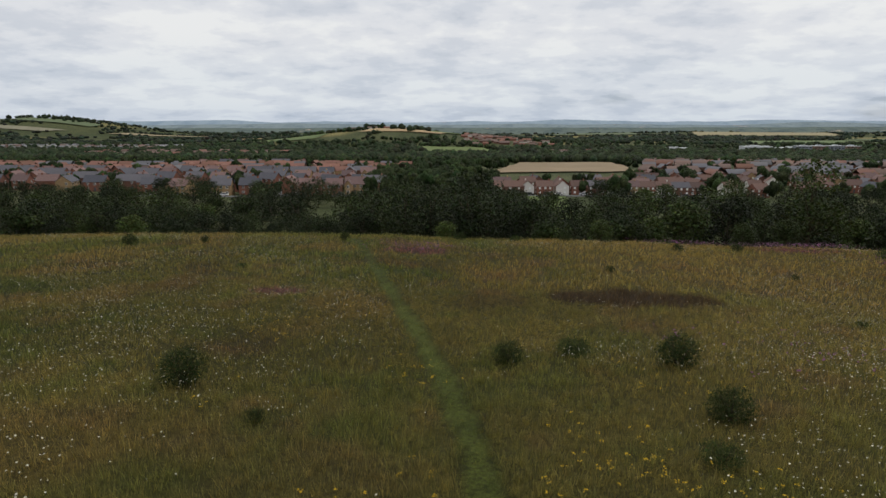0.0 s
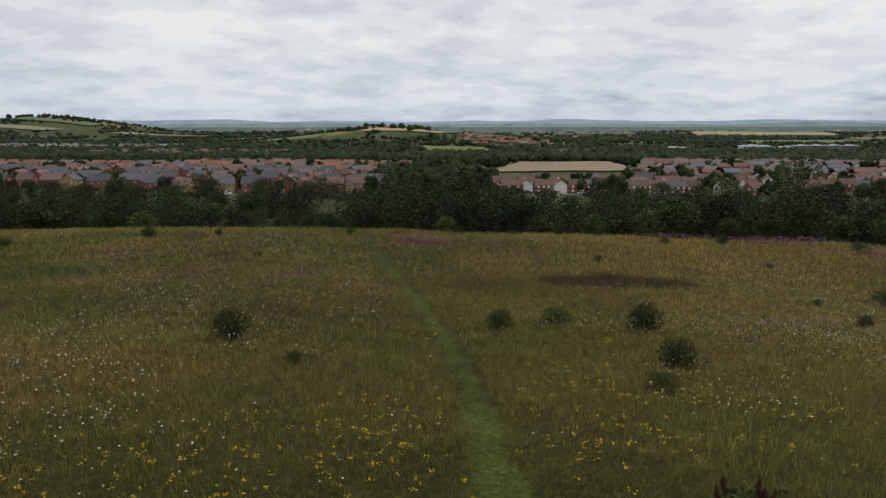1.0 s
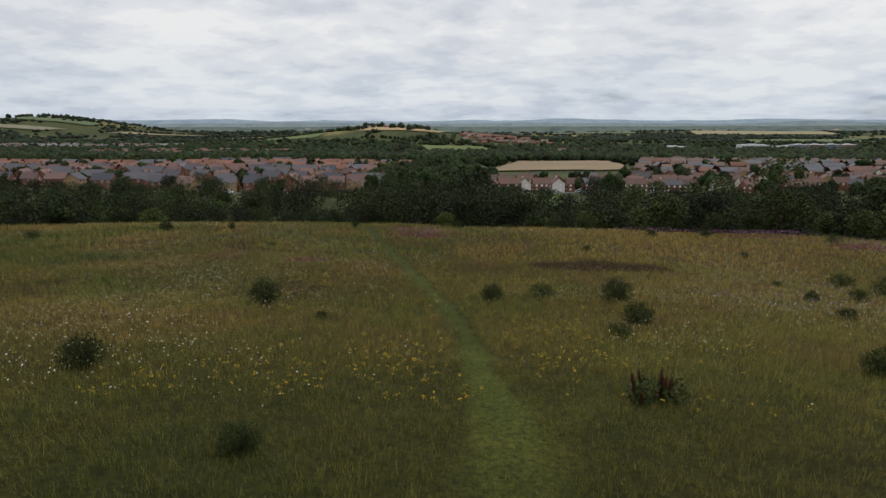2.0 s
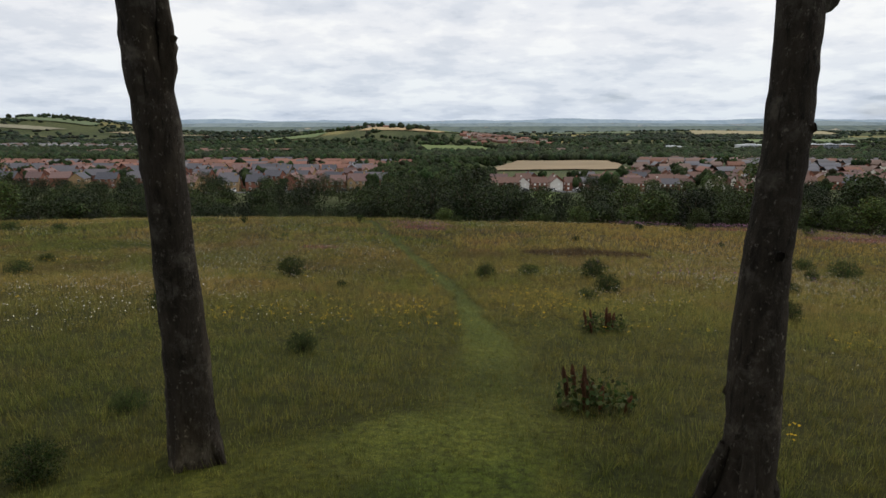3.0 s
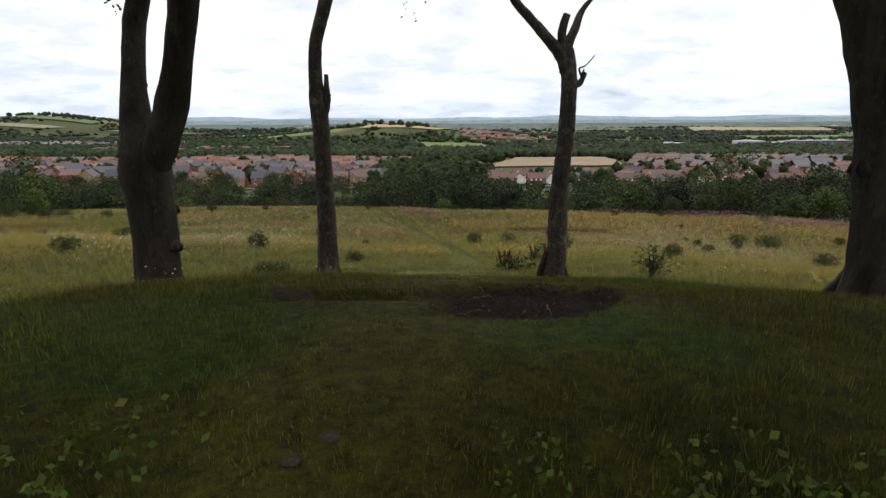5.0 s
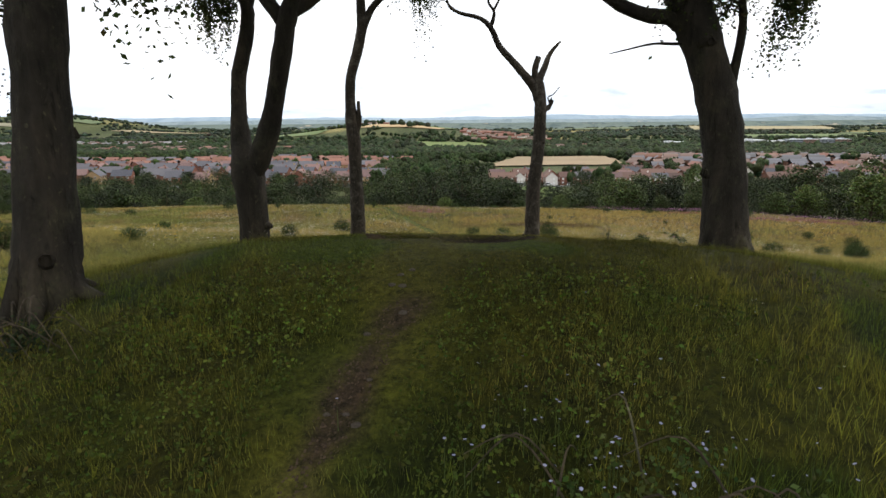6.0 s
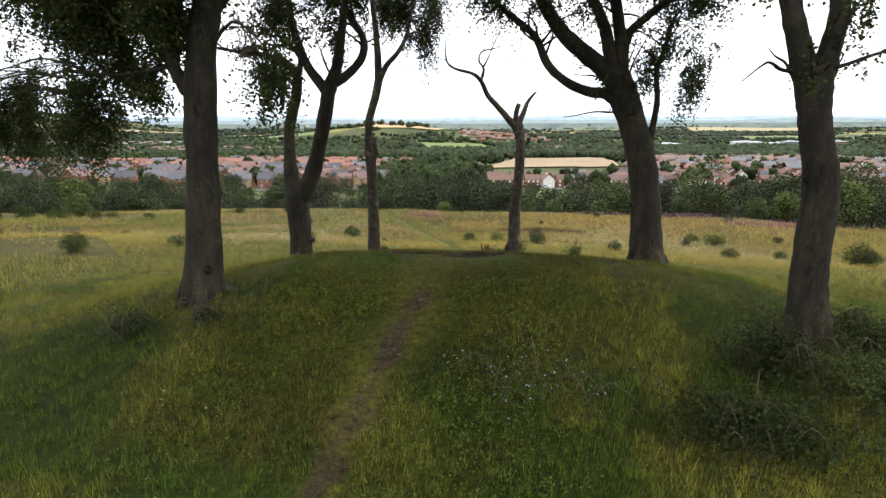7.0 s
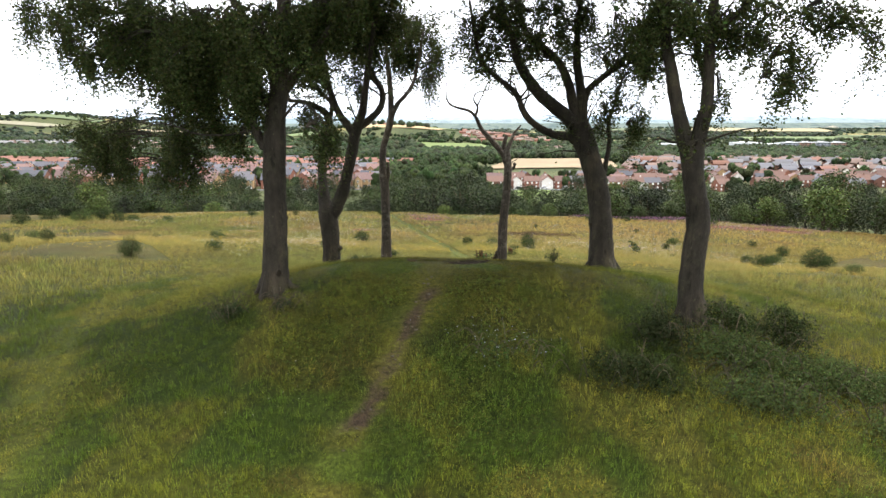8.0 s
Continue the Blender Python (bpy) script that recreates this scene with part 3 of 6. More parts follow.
def leaf_sprays(starts, ways, length, count, size, colour, seed, droop=0.5):
    """Leaves set along drooping twigs: verts, faces and tints."""
    r = np.random.RandomState(seed)
    n = len(starts)
    s = (np.arange(count) + 0.5)[None, :] / count + r.uniform(-0.04, 0.04, (n, count))
    L = length * r.uniform(0.6, 1.3, (n, 1))
    pos = starts[:, None, :] + ways[:, None, :] * (s * L)[..., None]
    pos[..., 2] -= droop * (s * L) ** 2
    pos += r.normal(0, size * 0.38, pos.shape)
    pos = pos.reshape(-1, 3)
    m = len(pos)
    # a leaf: a folded diamond that hangs from its stalk
    a = r.uniform(0, 2 * np.pi, m)
    tip = np.stack([np.cos(a) * 0.75, np.sin(a) * 0.75, r.uniform(-1.0, 0.15, m)], 1)
    tip /= np.linalg.norm(tip, axis=1, keepdims=True)
    across = np.cross(tip, r.normal(0, 1, (m, 3)))
    across /= np.linalg.norm(across, axis=1, keepdims=True)
    sz = (size * r.uniform(0.6, 1.35, m))[:, None]
    v = np.stack([pos, pos + tip * sz * 0.5 + across * sz * 0.33, pos + tip * sz, pos + tip * sz * 0.5 - across * sz * 0.33], 1).reshape(-1, 3)
    f = np.arange(4 * m).reshape(-1, 4)
    c = np.array(colour)[None] * r.uniform(0.7, 1.35, (m, 1)) * (1 + 0.12 * r.normal(0, 1, (m, 3)))
    return v, f, np.clip(c, 0.003, 0.9)


def in_blob(n, cx, cy, cz, rx, ry, rz, r, shell=0.35):
    d = r.normal(0, 1, (n, 3))
    d /= np.linalg.norm(d, axis=1, keepdims=True)
    q = r.rand(n, 1) ** shell
    return np.array((cx, cy, cz)) + d * q * np.array((rx, ry, rz)), d


def leafy(name, sprays, mat, parent=None, label=""):
    vs, fs, cs, base = [], [], [], 0
    for v, f, c in sprays:
        vs.append(v)
        fs.append(f + base)
        cs.append(c)
        base += len(v)
    return part_mesh(name, mesh_from(name, np.vstack(vs), np.vstack(fs), np.vstack(cs), mat), parent, label)


def side_shoots(limb, n, long, r):
    """Thin branches that leave a limb in its outer part."""
    P = np.array(limb)
    out = []
    for _ in range(n):
        k = r.uniform(0.4, 1.0) * (len(P) - 1)
        i = min(int(k), len(P) - 2)
        p = P[i] + (P[i + 1] - P[i]) * (k - i)
        d = (P[i + 1] - P[i])[:3]
        d = d / (np.linalg.norm(d) + 1e-9) * 0.7 + r.normal(0, 0.75, 3) * (1, 1, 0.6) + (0, 0, 0.15)
        d /= np.linalg.norm(d)
        L, rad = long * r.uniform(0.5, 1.3), min(p[3] * 0.45, 0.05)
        pts, q = [], p[:3].copy()
        for j in range(5):
            pts.append((*q, max(rad * (1 - j / 5), 0.006)))
            q = q + d * L / 4
            d = d + r.normal(0, 0.28, 3) + (0, 0, -0.06 * j)
            d /= np.linalg.norm(d)
        out.append(pts)
    return out


# ---- the trees of the grove, on the barrow ----
LEAF_DARK = (0.034, 0.044, 0.013)


def grove_tree(label, base, limbs, crown, bark, seed, stubs=(), thick=48, twiggy=8):
    r = np.random.RandomState(seed)
    tree = tagged(new("beech_tree" if crown else "dead_tree"), label, "tree", "trees on the barrow")
    tree.location = base
    foot = land1(base[0], base[1]) - base[2]
    trunk = [tuple(p) for p in limbs[0]]
    x0, y0, z0, r0 = trunk[0]
    r0 = min(r0, trunk[1][3] * 1.22)
    trunk[0] = (x0, y0, z0, r0)
    if foot < -0.1:
        trunk.insert(0, (x0, y0, foot - 0.1, r0 * 1.15))
    else:
        trunk.insert(0, (x0, y0, -0.4, r0 * 1.15))
    low = max(foot, -0.3) if foot > -0.1 else foot
    pieces = [tube(trunk, 14, 0.10, seed)]
    # spreading roots
    for i in range(6 if crown and r0 > 0.4 else 4):
        a = i * 1.05 * (1.0 if crown and r0 > 0.4 else 1.5) + r.uniform(-0.3, 0.3)
        reach = r0 * (r.uniform(1.25, 1.75) if r0 > 0.4 else r.uniform(1.1, 1.4))
        c, s = math.cos(a), math.sin(a)
        gz = land1(base[0] + reach * c, base[1] + reach * s) - base[2]
        pieces.append(tube([(x0 + c * r0 * 0.55, y0 + s * r0 * 0.55, low + 0.75, r0 * 0.16), (x0 + c * r0 * 0.88, y0 + s * r0 * 0.88, low + 0.26, r0 * 0.26), (x0 + c * reach, y0 + s * reach, gz - 0.06, r0 * 0.13)], 7, 0.2, seed + i))
    for pts in stubs:
        pieces.append(tube(pts, 8, 0.35, seed + 50))
    # knots on the trunk
    for i in range(4):
        k = r.randint(2, max(3, len(trunk) - 1))
        p = np.array(trunk[k])
        a = r.uniform(0, 6.28)
        d = np.array((math.cos(a), math.sin(a), 0.3))
        pieces.append(tube([(*(p[:3] + d * p[3] * 0.7), p[3] * 0.34), (*(p[:3] + d * p[3] * 1.12), p[3] * 0.2)], 7, 0.3, seed + 30 + i))
    part_mesh("trunk", tubes_mesh("trunk", pieces, bark), tree)
    shoots = []
    for i, limb in enumerate(limbs[1:]):
        part_mesh("branch", tubes_mesh("branch", [tube(limb, 9, 0.14, seed + 60 + i)], bark), tree)
        if crown:
            new_shoots = side_shoots(limb, twiggy, 1.8, r)
            shoots += new_shoots
            for p in new_shoots:
                shoots += side_shoots(p[1:], 2, 0.9, r)
    if crown:
        shoots += side_shoots(limbs[0][-4:], 9, 1.8, r)
        sprays, hairs = [], []
        for pts in shoots:
            n = 9
            P = np.array(pts)[:, :3]
            k = r.uniform(1.2, 4, n)
            i = np.minimum(k.astype(int), 3)
            st = P[i] + (P[i + 1] - P[i]) * (k - i)[:, None]
            ways = r.normal(0, 0.6, (n, 3)) + (0, 0, -0.35)
            if P[-1][2] > 7.6 or (P[-1][2] > 5.2 and r.rand() < 0.35):
                sprays.append(leaf_sprays(st, ways, 0.55, 8, 0.095, LEAF_DARK, r.randint(9999)))
        for j, (cx, cy, cz, rx, rz) in enumerate(crown):
            area = 4 * rx * rz
            # unseen upper crown clumps, in coarse leaves, are added to shade the barrow
            high = cz - rz + base[2] > 15.2
            n = int((26 if high else thick * 1.15) * area) + 24
            st, d = in_blob(n, cx, cy, cz + 0.15 * rz, rx, min(rx, 1.6), rz * 0.8, r, 0.5)
            # gaps: the sprays gather on a few twigs
            hubs = st[r.randint(0, n, max(6, n // 11))]
            own = r.randint(0, len(hubs), n)
            st = hubs[own] + r.normal(0, 0.14, (n, 3))
            hang = r.normal(0, 0.34, (len(hubs), 3)) + (0, 0, -0.85)
            ways = hang[own] + r.normal(0, 0.13, (n, 3))
            sprays.append(leaf_sprays(st, ways, min(1.0, 0.4 + 0.5 * rz), 8 if high else 19, 0.20 if high else 0.084, LEAF_DARK, seed * 10 + j, 0.25))
            for h, w in zip(hubs, hang):
                up = np.array((cx, cy, cz + rz * 0.4)) - h
                up = h + up / (np.linalg.norm(up) + 0.3) * 0.7
                hairs += [[(*up, 0.012), (*h, 0.008)], [(*h, 0.008), (*(h + w * 0.6), 0.004)]]
            for h in hubs[:7]:
                end = np.array((cx * 0.7, cy, cz + rz * 0.4))
                mid = (h + end) / 2 + (0, 0, 0.25)
                shoots.append([(*end, 0.035), (*mid, 0.022), (*h, 0.008)])
        part_mesh("twig_tangle", tubes_mesh("twig_tangle", [tube(p, 5, 0.2, 3) for p in shoots] + [tube(p, 3, 0.0, 3) for p in hairs], bark), tree, kind="stuff")
        leafy("foliage", sprays, M_LEAF, tree, "dark green drooping beech leaves")
    else:
        fine = []
        for limb in limbs[1:4]:
            fine += side_shoots(limb[len(limb) // 2:], 3, 0.9, r)
        for p in fine:
            part_mesh("twig", tubes_mesh("twig", [tube(p, 5, 0.2, 3)], bark), tree)
    return tree


t0_limbs = [
    [(0.075, 0.001, 0.005, 0.481), (0.088, 0.068, 0.484, 0.428), (0.103, 0.14, 0.999, 0.401), (0.122, 0.301, 2.147, 0.366), (0.12, 0.424, 3.029, 0.345), (0.105, 0.546, 3.901, 0.362), (0.18, 0.778, 5.559, 0.323), (0.299, 0.864, 6.169, 0.313), (0.327, 0.951, 6.793, 0.303), (0.396, 0.98, 7.492, 0.274), (0.493, 0.98, 8.193, 0.246), (0.594, 0.98, 8.964, 0.209), (0.703, 0.98, 9.942, 0.155), (0.738, 0.98, 11.8, 0.084)],
    [(-0.167, 0.628, 4.486, 0.162), (-0.436, 0.69, 4.927, 0.144), (-0.557, 0.749, 5.349, 0.126), (-0.513, 0.8, 5.717, 0.108), (-0.726, 0.854, 6.102, 0.081), (-0.95, 0.952, 6.8, 0.072), (-1.091, 0.98, 7.486, 0.053), (-1.308, 0.98, 8.161, 0.044)],
    [(0.501, 0.878, 6.272, 0.17), (1.018, 0.979, 6.996, 0.142), (1.457, 0.98, 7.484, 0.115), (2.023, 0.98, 8.178, 0.087), (2.554, 0.98, 8.697, 0.069), (3.009, 0.98, 9.256, 0.052)],
    [(0.113, 0.783, 5.591, 0.143), (-0.617, 1.066, 6.478, 0.128), (-1.649, 1.298, 7.399, 0.11), (-3.07, 1.457, 8.154, 0.084), (-4.782, 1.616, 8.394, 0.058)],
    [(-0.596, 0.705, 5.032, 0.049), (-1.457, 0.701, 4.885, 0.032), (-2.407, 0.722, 4.92, 0.029), (-3.532, 0.776, 5.245, 0.025), (-4.504, 0.762, 5.028, 0.017), (-5.481, 0.76, 4.89, 0.01)],
    [(0.15, 0.7, 5.0, 0.05), (1.12, 0.25, 5.9, 0.035), (2.04, -0.20, 5.23, 0.015)],
    [(0.27, 0.88, 6.284, 0.143), (-0.454, 1.047, 8.018, 0.106), (-1.647, 1.114, 9.722, 0.088), (-3.065, 1.189, 10.755, 0.053)],
]
grove_tree("tall beech with drooping dark leaves on the barrow", (-5.309, -19.55, 5.622), t0_limbs, [(2.04, -0.2, 4.85, 0.45, 0.76), (-3.47, 1.65, 8.27, 1.04, 1.04), (-2.52, 0.65, 7.13, 1.0, 1.09), (-1.67, 1.15, 8.02, 1.01, 1.1), (-1.69, 1.65, 7.03, 0.85, 1.23), (-0.68, 0.65, 7.61, 0.8, 1.24), (0.08, 1.15, 8.34, 0.81, 0.81), (1.11, 1.65, 8.32, 0.83, 0.92), (-0.43, 0.65, 6.09, 0.63, 0.63), (2.25, 1.15, 8.56, 0.71, 0.62), (-2.74, 1.65, 6.04, 0.87, 0.67), (-4.5, 0.65, 7.6, 0.8, 0.8), (-8.89, 6.0, 4.2, 1.37, 1.13), (-9.69, 5.9, 4.98, 0.84, 0.47), (-7.95, 6.0, 4.89, 0.7, 0.8), (-8.39, 6.0, 3.31, 0.71, 0.62), (-4.2, 3.3, 4.59, 1.0, 1.29), (-4.62, 3.3, 3.66, 0.75, 0.84), (-2.52, 2.5, 5.11, 0.67, 0.59), (-1.23, 1.0, 4.68, 0.44, 0.55), (-3.35, 2.5, 5.98, 1.02, 0.67), (-0.98, 1.5, 5.58, 0.45, 0.49), (-8.45, 2.0, 9.0, 0.38, 0.98), (-7.01, 1.5, 8.29, 0.52, 1.01), (-6.46, 1.1, 7.45, 0.4, 0.95), (-5.34, 1.0, 7.61, 0.76, 1.12), (-4.32, 1.3, 7.46, 0.88, 1.21), (-2.92, 0.7, 6.96, 0.82, 0.99), (-2.03, 1.3, 6.74, 0.8, 1.02), (-0.52, 0.1, 6.74, 0.58, 1.06), (-0.25, -0.3, 8.13, 0.9, 0.79), (-2.15, 0.5, 8.27, 1.07, 0.79), (-4.47, 1.5, 8.78, 1.18, 0.76), (-5.48, 0.5, 8.87, 0.87, 0.62), (1.23, 1.1, 7.65, 0.6, 0.89), (1.71, 1.5, 8.54, 0.75, 0.72), (1.17, 0.0, 8.31, 0.6, 0.8), (0.52, -0.7, 7.45, 0.55, 0.81), (4.04, 2.06, 13.79, 3.74, 1.68), (5.82, 4.61, 15.35, 4.21, 1.89), (2.93, -1.36, 11.61, 2.79, 1.55), (-1.74, 2.48, 13.55, 3.43, 1.91), (2, 3, 13.2, 4, 2), (-2, -2, 13.2, 4, 2), (5, 0, 14, 4, 2)], M_BEECH, 20, thick=66)

t1_limbs = [
    [(0.0, 0.0, 0.0, 0.399), (-0.01, 0.046, 0.92, 0.40), (-0.10, 0.092, 1.834, 0.43), (-0.30, 0.326, 2.575, 0.285), (-0.42, 0.611, 3.451, 0.215), (-0.45, 0.894, 4.456, 0.205), (-0.18, 0.944, 5.471, 0.19), (-0.12, 0.98, 6.185, 0.173), (-0.409, 1.0, 6.578, 0.139), (-1.136, 1.016, 6.912, 0.108), (-2.076, 1.021, 7.033, 0.075), (-3.163, 1.021, 7.24, 0.043)],
    [(0.057, 0.092, 1.834, 0.294), (0.535, -0.044, 2.741, 0.292), (0.90, -0.226, 3.757, 0.25), (1.22, -0.401, 4.877, 0.245), (1.396, -0.378, 5.695, 0.242), (1.696, -0.348, 6.469, 0.174), (1.857, -0.339, 7.426, 0.151), (2.1, -0.357, 8.823, 0.117), (2.389, -0.366, 10.42, 0.084), (2.61, -0.384, 12.394, 0.051)],
    [(1.293, -0.321, 5.586, 0.201), (0.852, -0.345, 6.179, 0.162), (0.547, -0.372, 6.715, 0.148), (0.288, -0.42, 7.664, 0.123), (0.123, -0.474, 8.824, 0.096), (-0.147, -0.527, 10.17, 0.071)],
    [(1.528, -0.307, 5.864, 0.175), (1.977, -0.121, 6.175, 0.151), (2.443, 0.076, 6.72, 0.14), (2.475, 0.26, 7.352, 0.129), (2.1, 0.43, 7.986, 0.103), (1.84, 0.609, 8.515, 0.079)],
    [(-0.083, 0.976, 6.101, 0.108), (0.041, 1.025, 6.732, 0.097), (-0.168, 1.057, 7.107, 0.086), (-0.826, 1.066, 7.73, 0.064), (-1.309, 1.083, 8.463, 0.043)],
]
grove_tree("twin-stemmed beech forking low above the grass", (-5.423, -11.5, 4.793), t1_limbs, [(-0.98, 0.7, 6.46, 0.66, 0.56), (-0.45, 0.5, 8.27, 0.84, 0.94), (0.74, 1.0, 9.5, 1.05, 1.05), (1.95, 0.5, 8.96, 0.64, 0.83), (2.77, 1.0, 10.42, 1.23, 0.94), (0.77, 0.0, 10.62, 1.43, 0.83), (1.47, 0.8, 7.44, 0.3, 0.55), (1.79, 0.9, 10.3, 1.23, 0.99), (1.63, -0.43, 11.54, 1.94, 1.06), (2.88, -0.52, 11.86, 1.4, 1.05), (1.17, -0.7, 13.06, 3.14, 1.57), (4.32, -1.6, 13.38, 2.86, 1.51), (6.46, -3.39, 13.62, 3.12, 1.4), (3, -3, 14, 4, 2), (0, 2, 14, 4, 2)], M_BEECH, 21, [[(-0.43, 0.463, 3.003, 0.127), (-0.60, 0.44, 3.08, 0.085)], [(-0.31, 0.61, 3.30, 0.10), (-0.20, 0.60, 3.34, 0.06)], [(-0.34, 0.68, 3.66, 0.12), (-0.24, 0.66, 3.70, 0.07)], [(0.383, -0.086, 0.427, 0.125), (0.532, -0.114, 0.396, 0.062)], [(-0.36, 0.107, 2.13, 0.17), (-0.50, 0.054, 1.979, 0.11)]], thick=64)

t2_limbs = [
    [(0.041, -0.002, 0.038, 0.326), (0.049, -0.025, 0.615, 0.295), (0.072, -0.048, 1.195, 0.278), (0.072, -0.082, 2.044, 0.253), (0.071, -0.115, 2.868, 0.236), (0.07, -0.147, 3.669, 0.24), (0.059, -0.172, 4.293, 0.243), (-0.002, -0.198, 4.953, 0.221), (-0.01, -0.223, 5.574, 0.186), (0.02, -0.247, 6.18, 0.178), (0.101, -0.264, 6.595, 0.176), (0.466, -0.28, 7.82, 0.182), (0.51, -0.28, 8.469, 0.166), (0.474, -0.28, 9.692, 0.135), (0.402, -0.28, 10.553, 0.119), (0.331, -0.28, 11.404, 0.104), (0.266, -0.28, 12.524, 0.088), (0.262, -0.28, 13.625, 0.058)],
    [(0.563, -0.28, 8.086, 0.136), (0.878, -0.28, 8.703, 0.12), (1.37, -0.28, 9.226, 0.105), (1.739, -0.28, 9.831, 0.089), (1.926, -0.28, 10.544, 0.074), (2.113, -0.28, 11.391, 0.059), (2.299, -0.28, 12.504, 0.044)],
]
grove_tree("slender sinuous beech with a broken stub", (-3.95, -5.15, 3.05), t2_limbs, [(1.74, 0.8, 12.37, 1.15, 1.33), (2.36, 0.5, 10.16, 0.43, 1.34), (2.85, 0.9, 11.51, 0.49, 1.59), (0.85, 0.5, 11.34, 0.73, 0.85), (0.48, 0.1, 12.57, 1.19, 0.95), (1.43, 0.7, 10.92, 0.67, 0.79), (0.5, 0, 17.5, 2.4, 1.8)], M_DEAD, 22, [[(0.145, -0.175, 4.382, 0.118), (0.272, -0.196, 4.889, 0.104), (0.279, -0.208, 5.201, 0.084), (0.28, -0.224, 5.608, 0.058)], [(0.263, -0.198, 4.952, 0.065), (0.377, -0.204, 5.089, 0.039)]], thick=64)

t3_limbs = [
    [(-0.048, -0.004, -0.029, 0.348), (0.039, 0.066, 0.553, 0.282), (0.071, 0.151, 1.257, 0.261), (0.076, 0.242, 2.016, 0.254), (0.118, 0.332, 2.767, 0.233), (0.188, 0.406, 3.387, 0.219), (0.245, 0.48, 4.0, 0.218), (0.277, 0.553, 4.608, 0.217), (0.296, 0.625, 5.21, 0.216), (0.258, 0.683, 5.689, 0.21), (0.186, 0.733, 6.105, 0.221)],
    [(0.21, 0.665, 5.55, 0.175), (0.08, 0.661, 5.961, 0.185), (-0.232, 0.686, 6.316, 0.154), (-0.715, 0.741, 6.854, 0.128), (-1.173, 0.784, 7.357, 0.115), (-1.484, 0.778, 7.979, 0.097), (-1.872, 0.769, 8.301, 0.076), (-2.533, 0.751, 8.471, 0.061), (-2.92, 0.734, 8.711, 0.046), (-3.032, 0.725, 9.202, 0.03), (-3.007, 0.707, 9.773, 0.018)],
    [(-1.485, 0.84, 8.006, 0.076), (-1.37, 0.787, 8.469, 0.055), (-1.575, 0.734, 8.815, 0.04), (-1.462, 0.672, 9.184, 0.036), (-0.872, 0.618, 9.32, 0.022), (-0.582, 0.565, 9.405, 0.012)],
    [(-1.369, 0.84, 8.588, 0.046), (-1.137, 1.008, 9.065, 0.031), (-0.872, 1.177, 9.721, 0.024), (-0.626, 1.345, 10.116, 0.014)],
    [(0.2, 0.672, 5.7, 0.15), (0.109, 0.671, 6.051, 0.145), (0.072, 0.75, 6.555, 0.116), (0.188, 0.82, 6.997, 0.103)],
    [(0.21, 0.672, 5.75, 0.14), (0.2, 0.679, 6.113, 0.136), (0.403, 0.813, 6.64, 0.116), (0.615, 0.943, 7.135, 0.077), (0.956, 1.062, 7.522, 0.039)],
]
grove_tree("bare dead tree with snapped crown and curling limb", (2.55, -6.15, 3.1), t3_limbs, [], M_DEAD, 23, [[(0.431, 0.622, 5.185, 0.099), (0.621, 0.642, 5.351, 0.08), (0.7, 0.664, 5.529, 0.049)], [(0.632, 0.646, 5.387, 0.031), (0.539, 0.675, 5.626, 0.025), (0.706, 0.685, 5.708, 0.018), (0.939, 0.716, 5.966, 0.012)], [(0.594, 0.651, 5.423, 0.037), (0.673, 0.674, 5.613, 0.018)], [(0.105, 0.661, 5.511, 0.049), (0.03, 0.669, 5.572, 0.025)]])

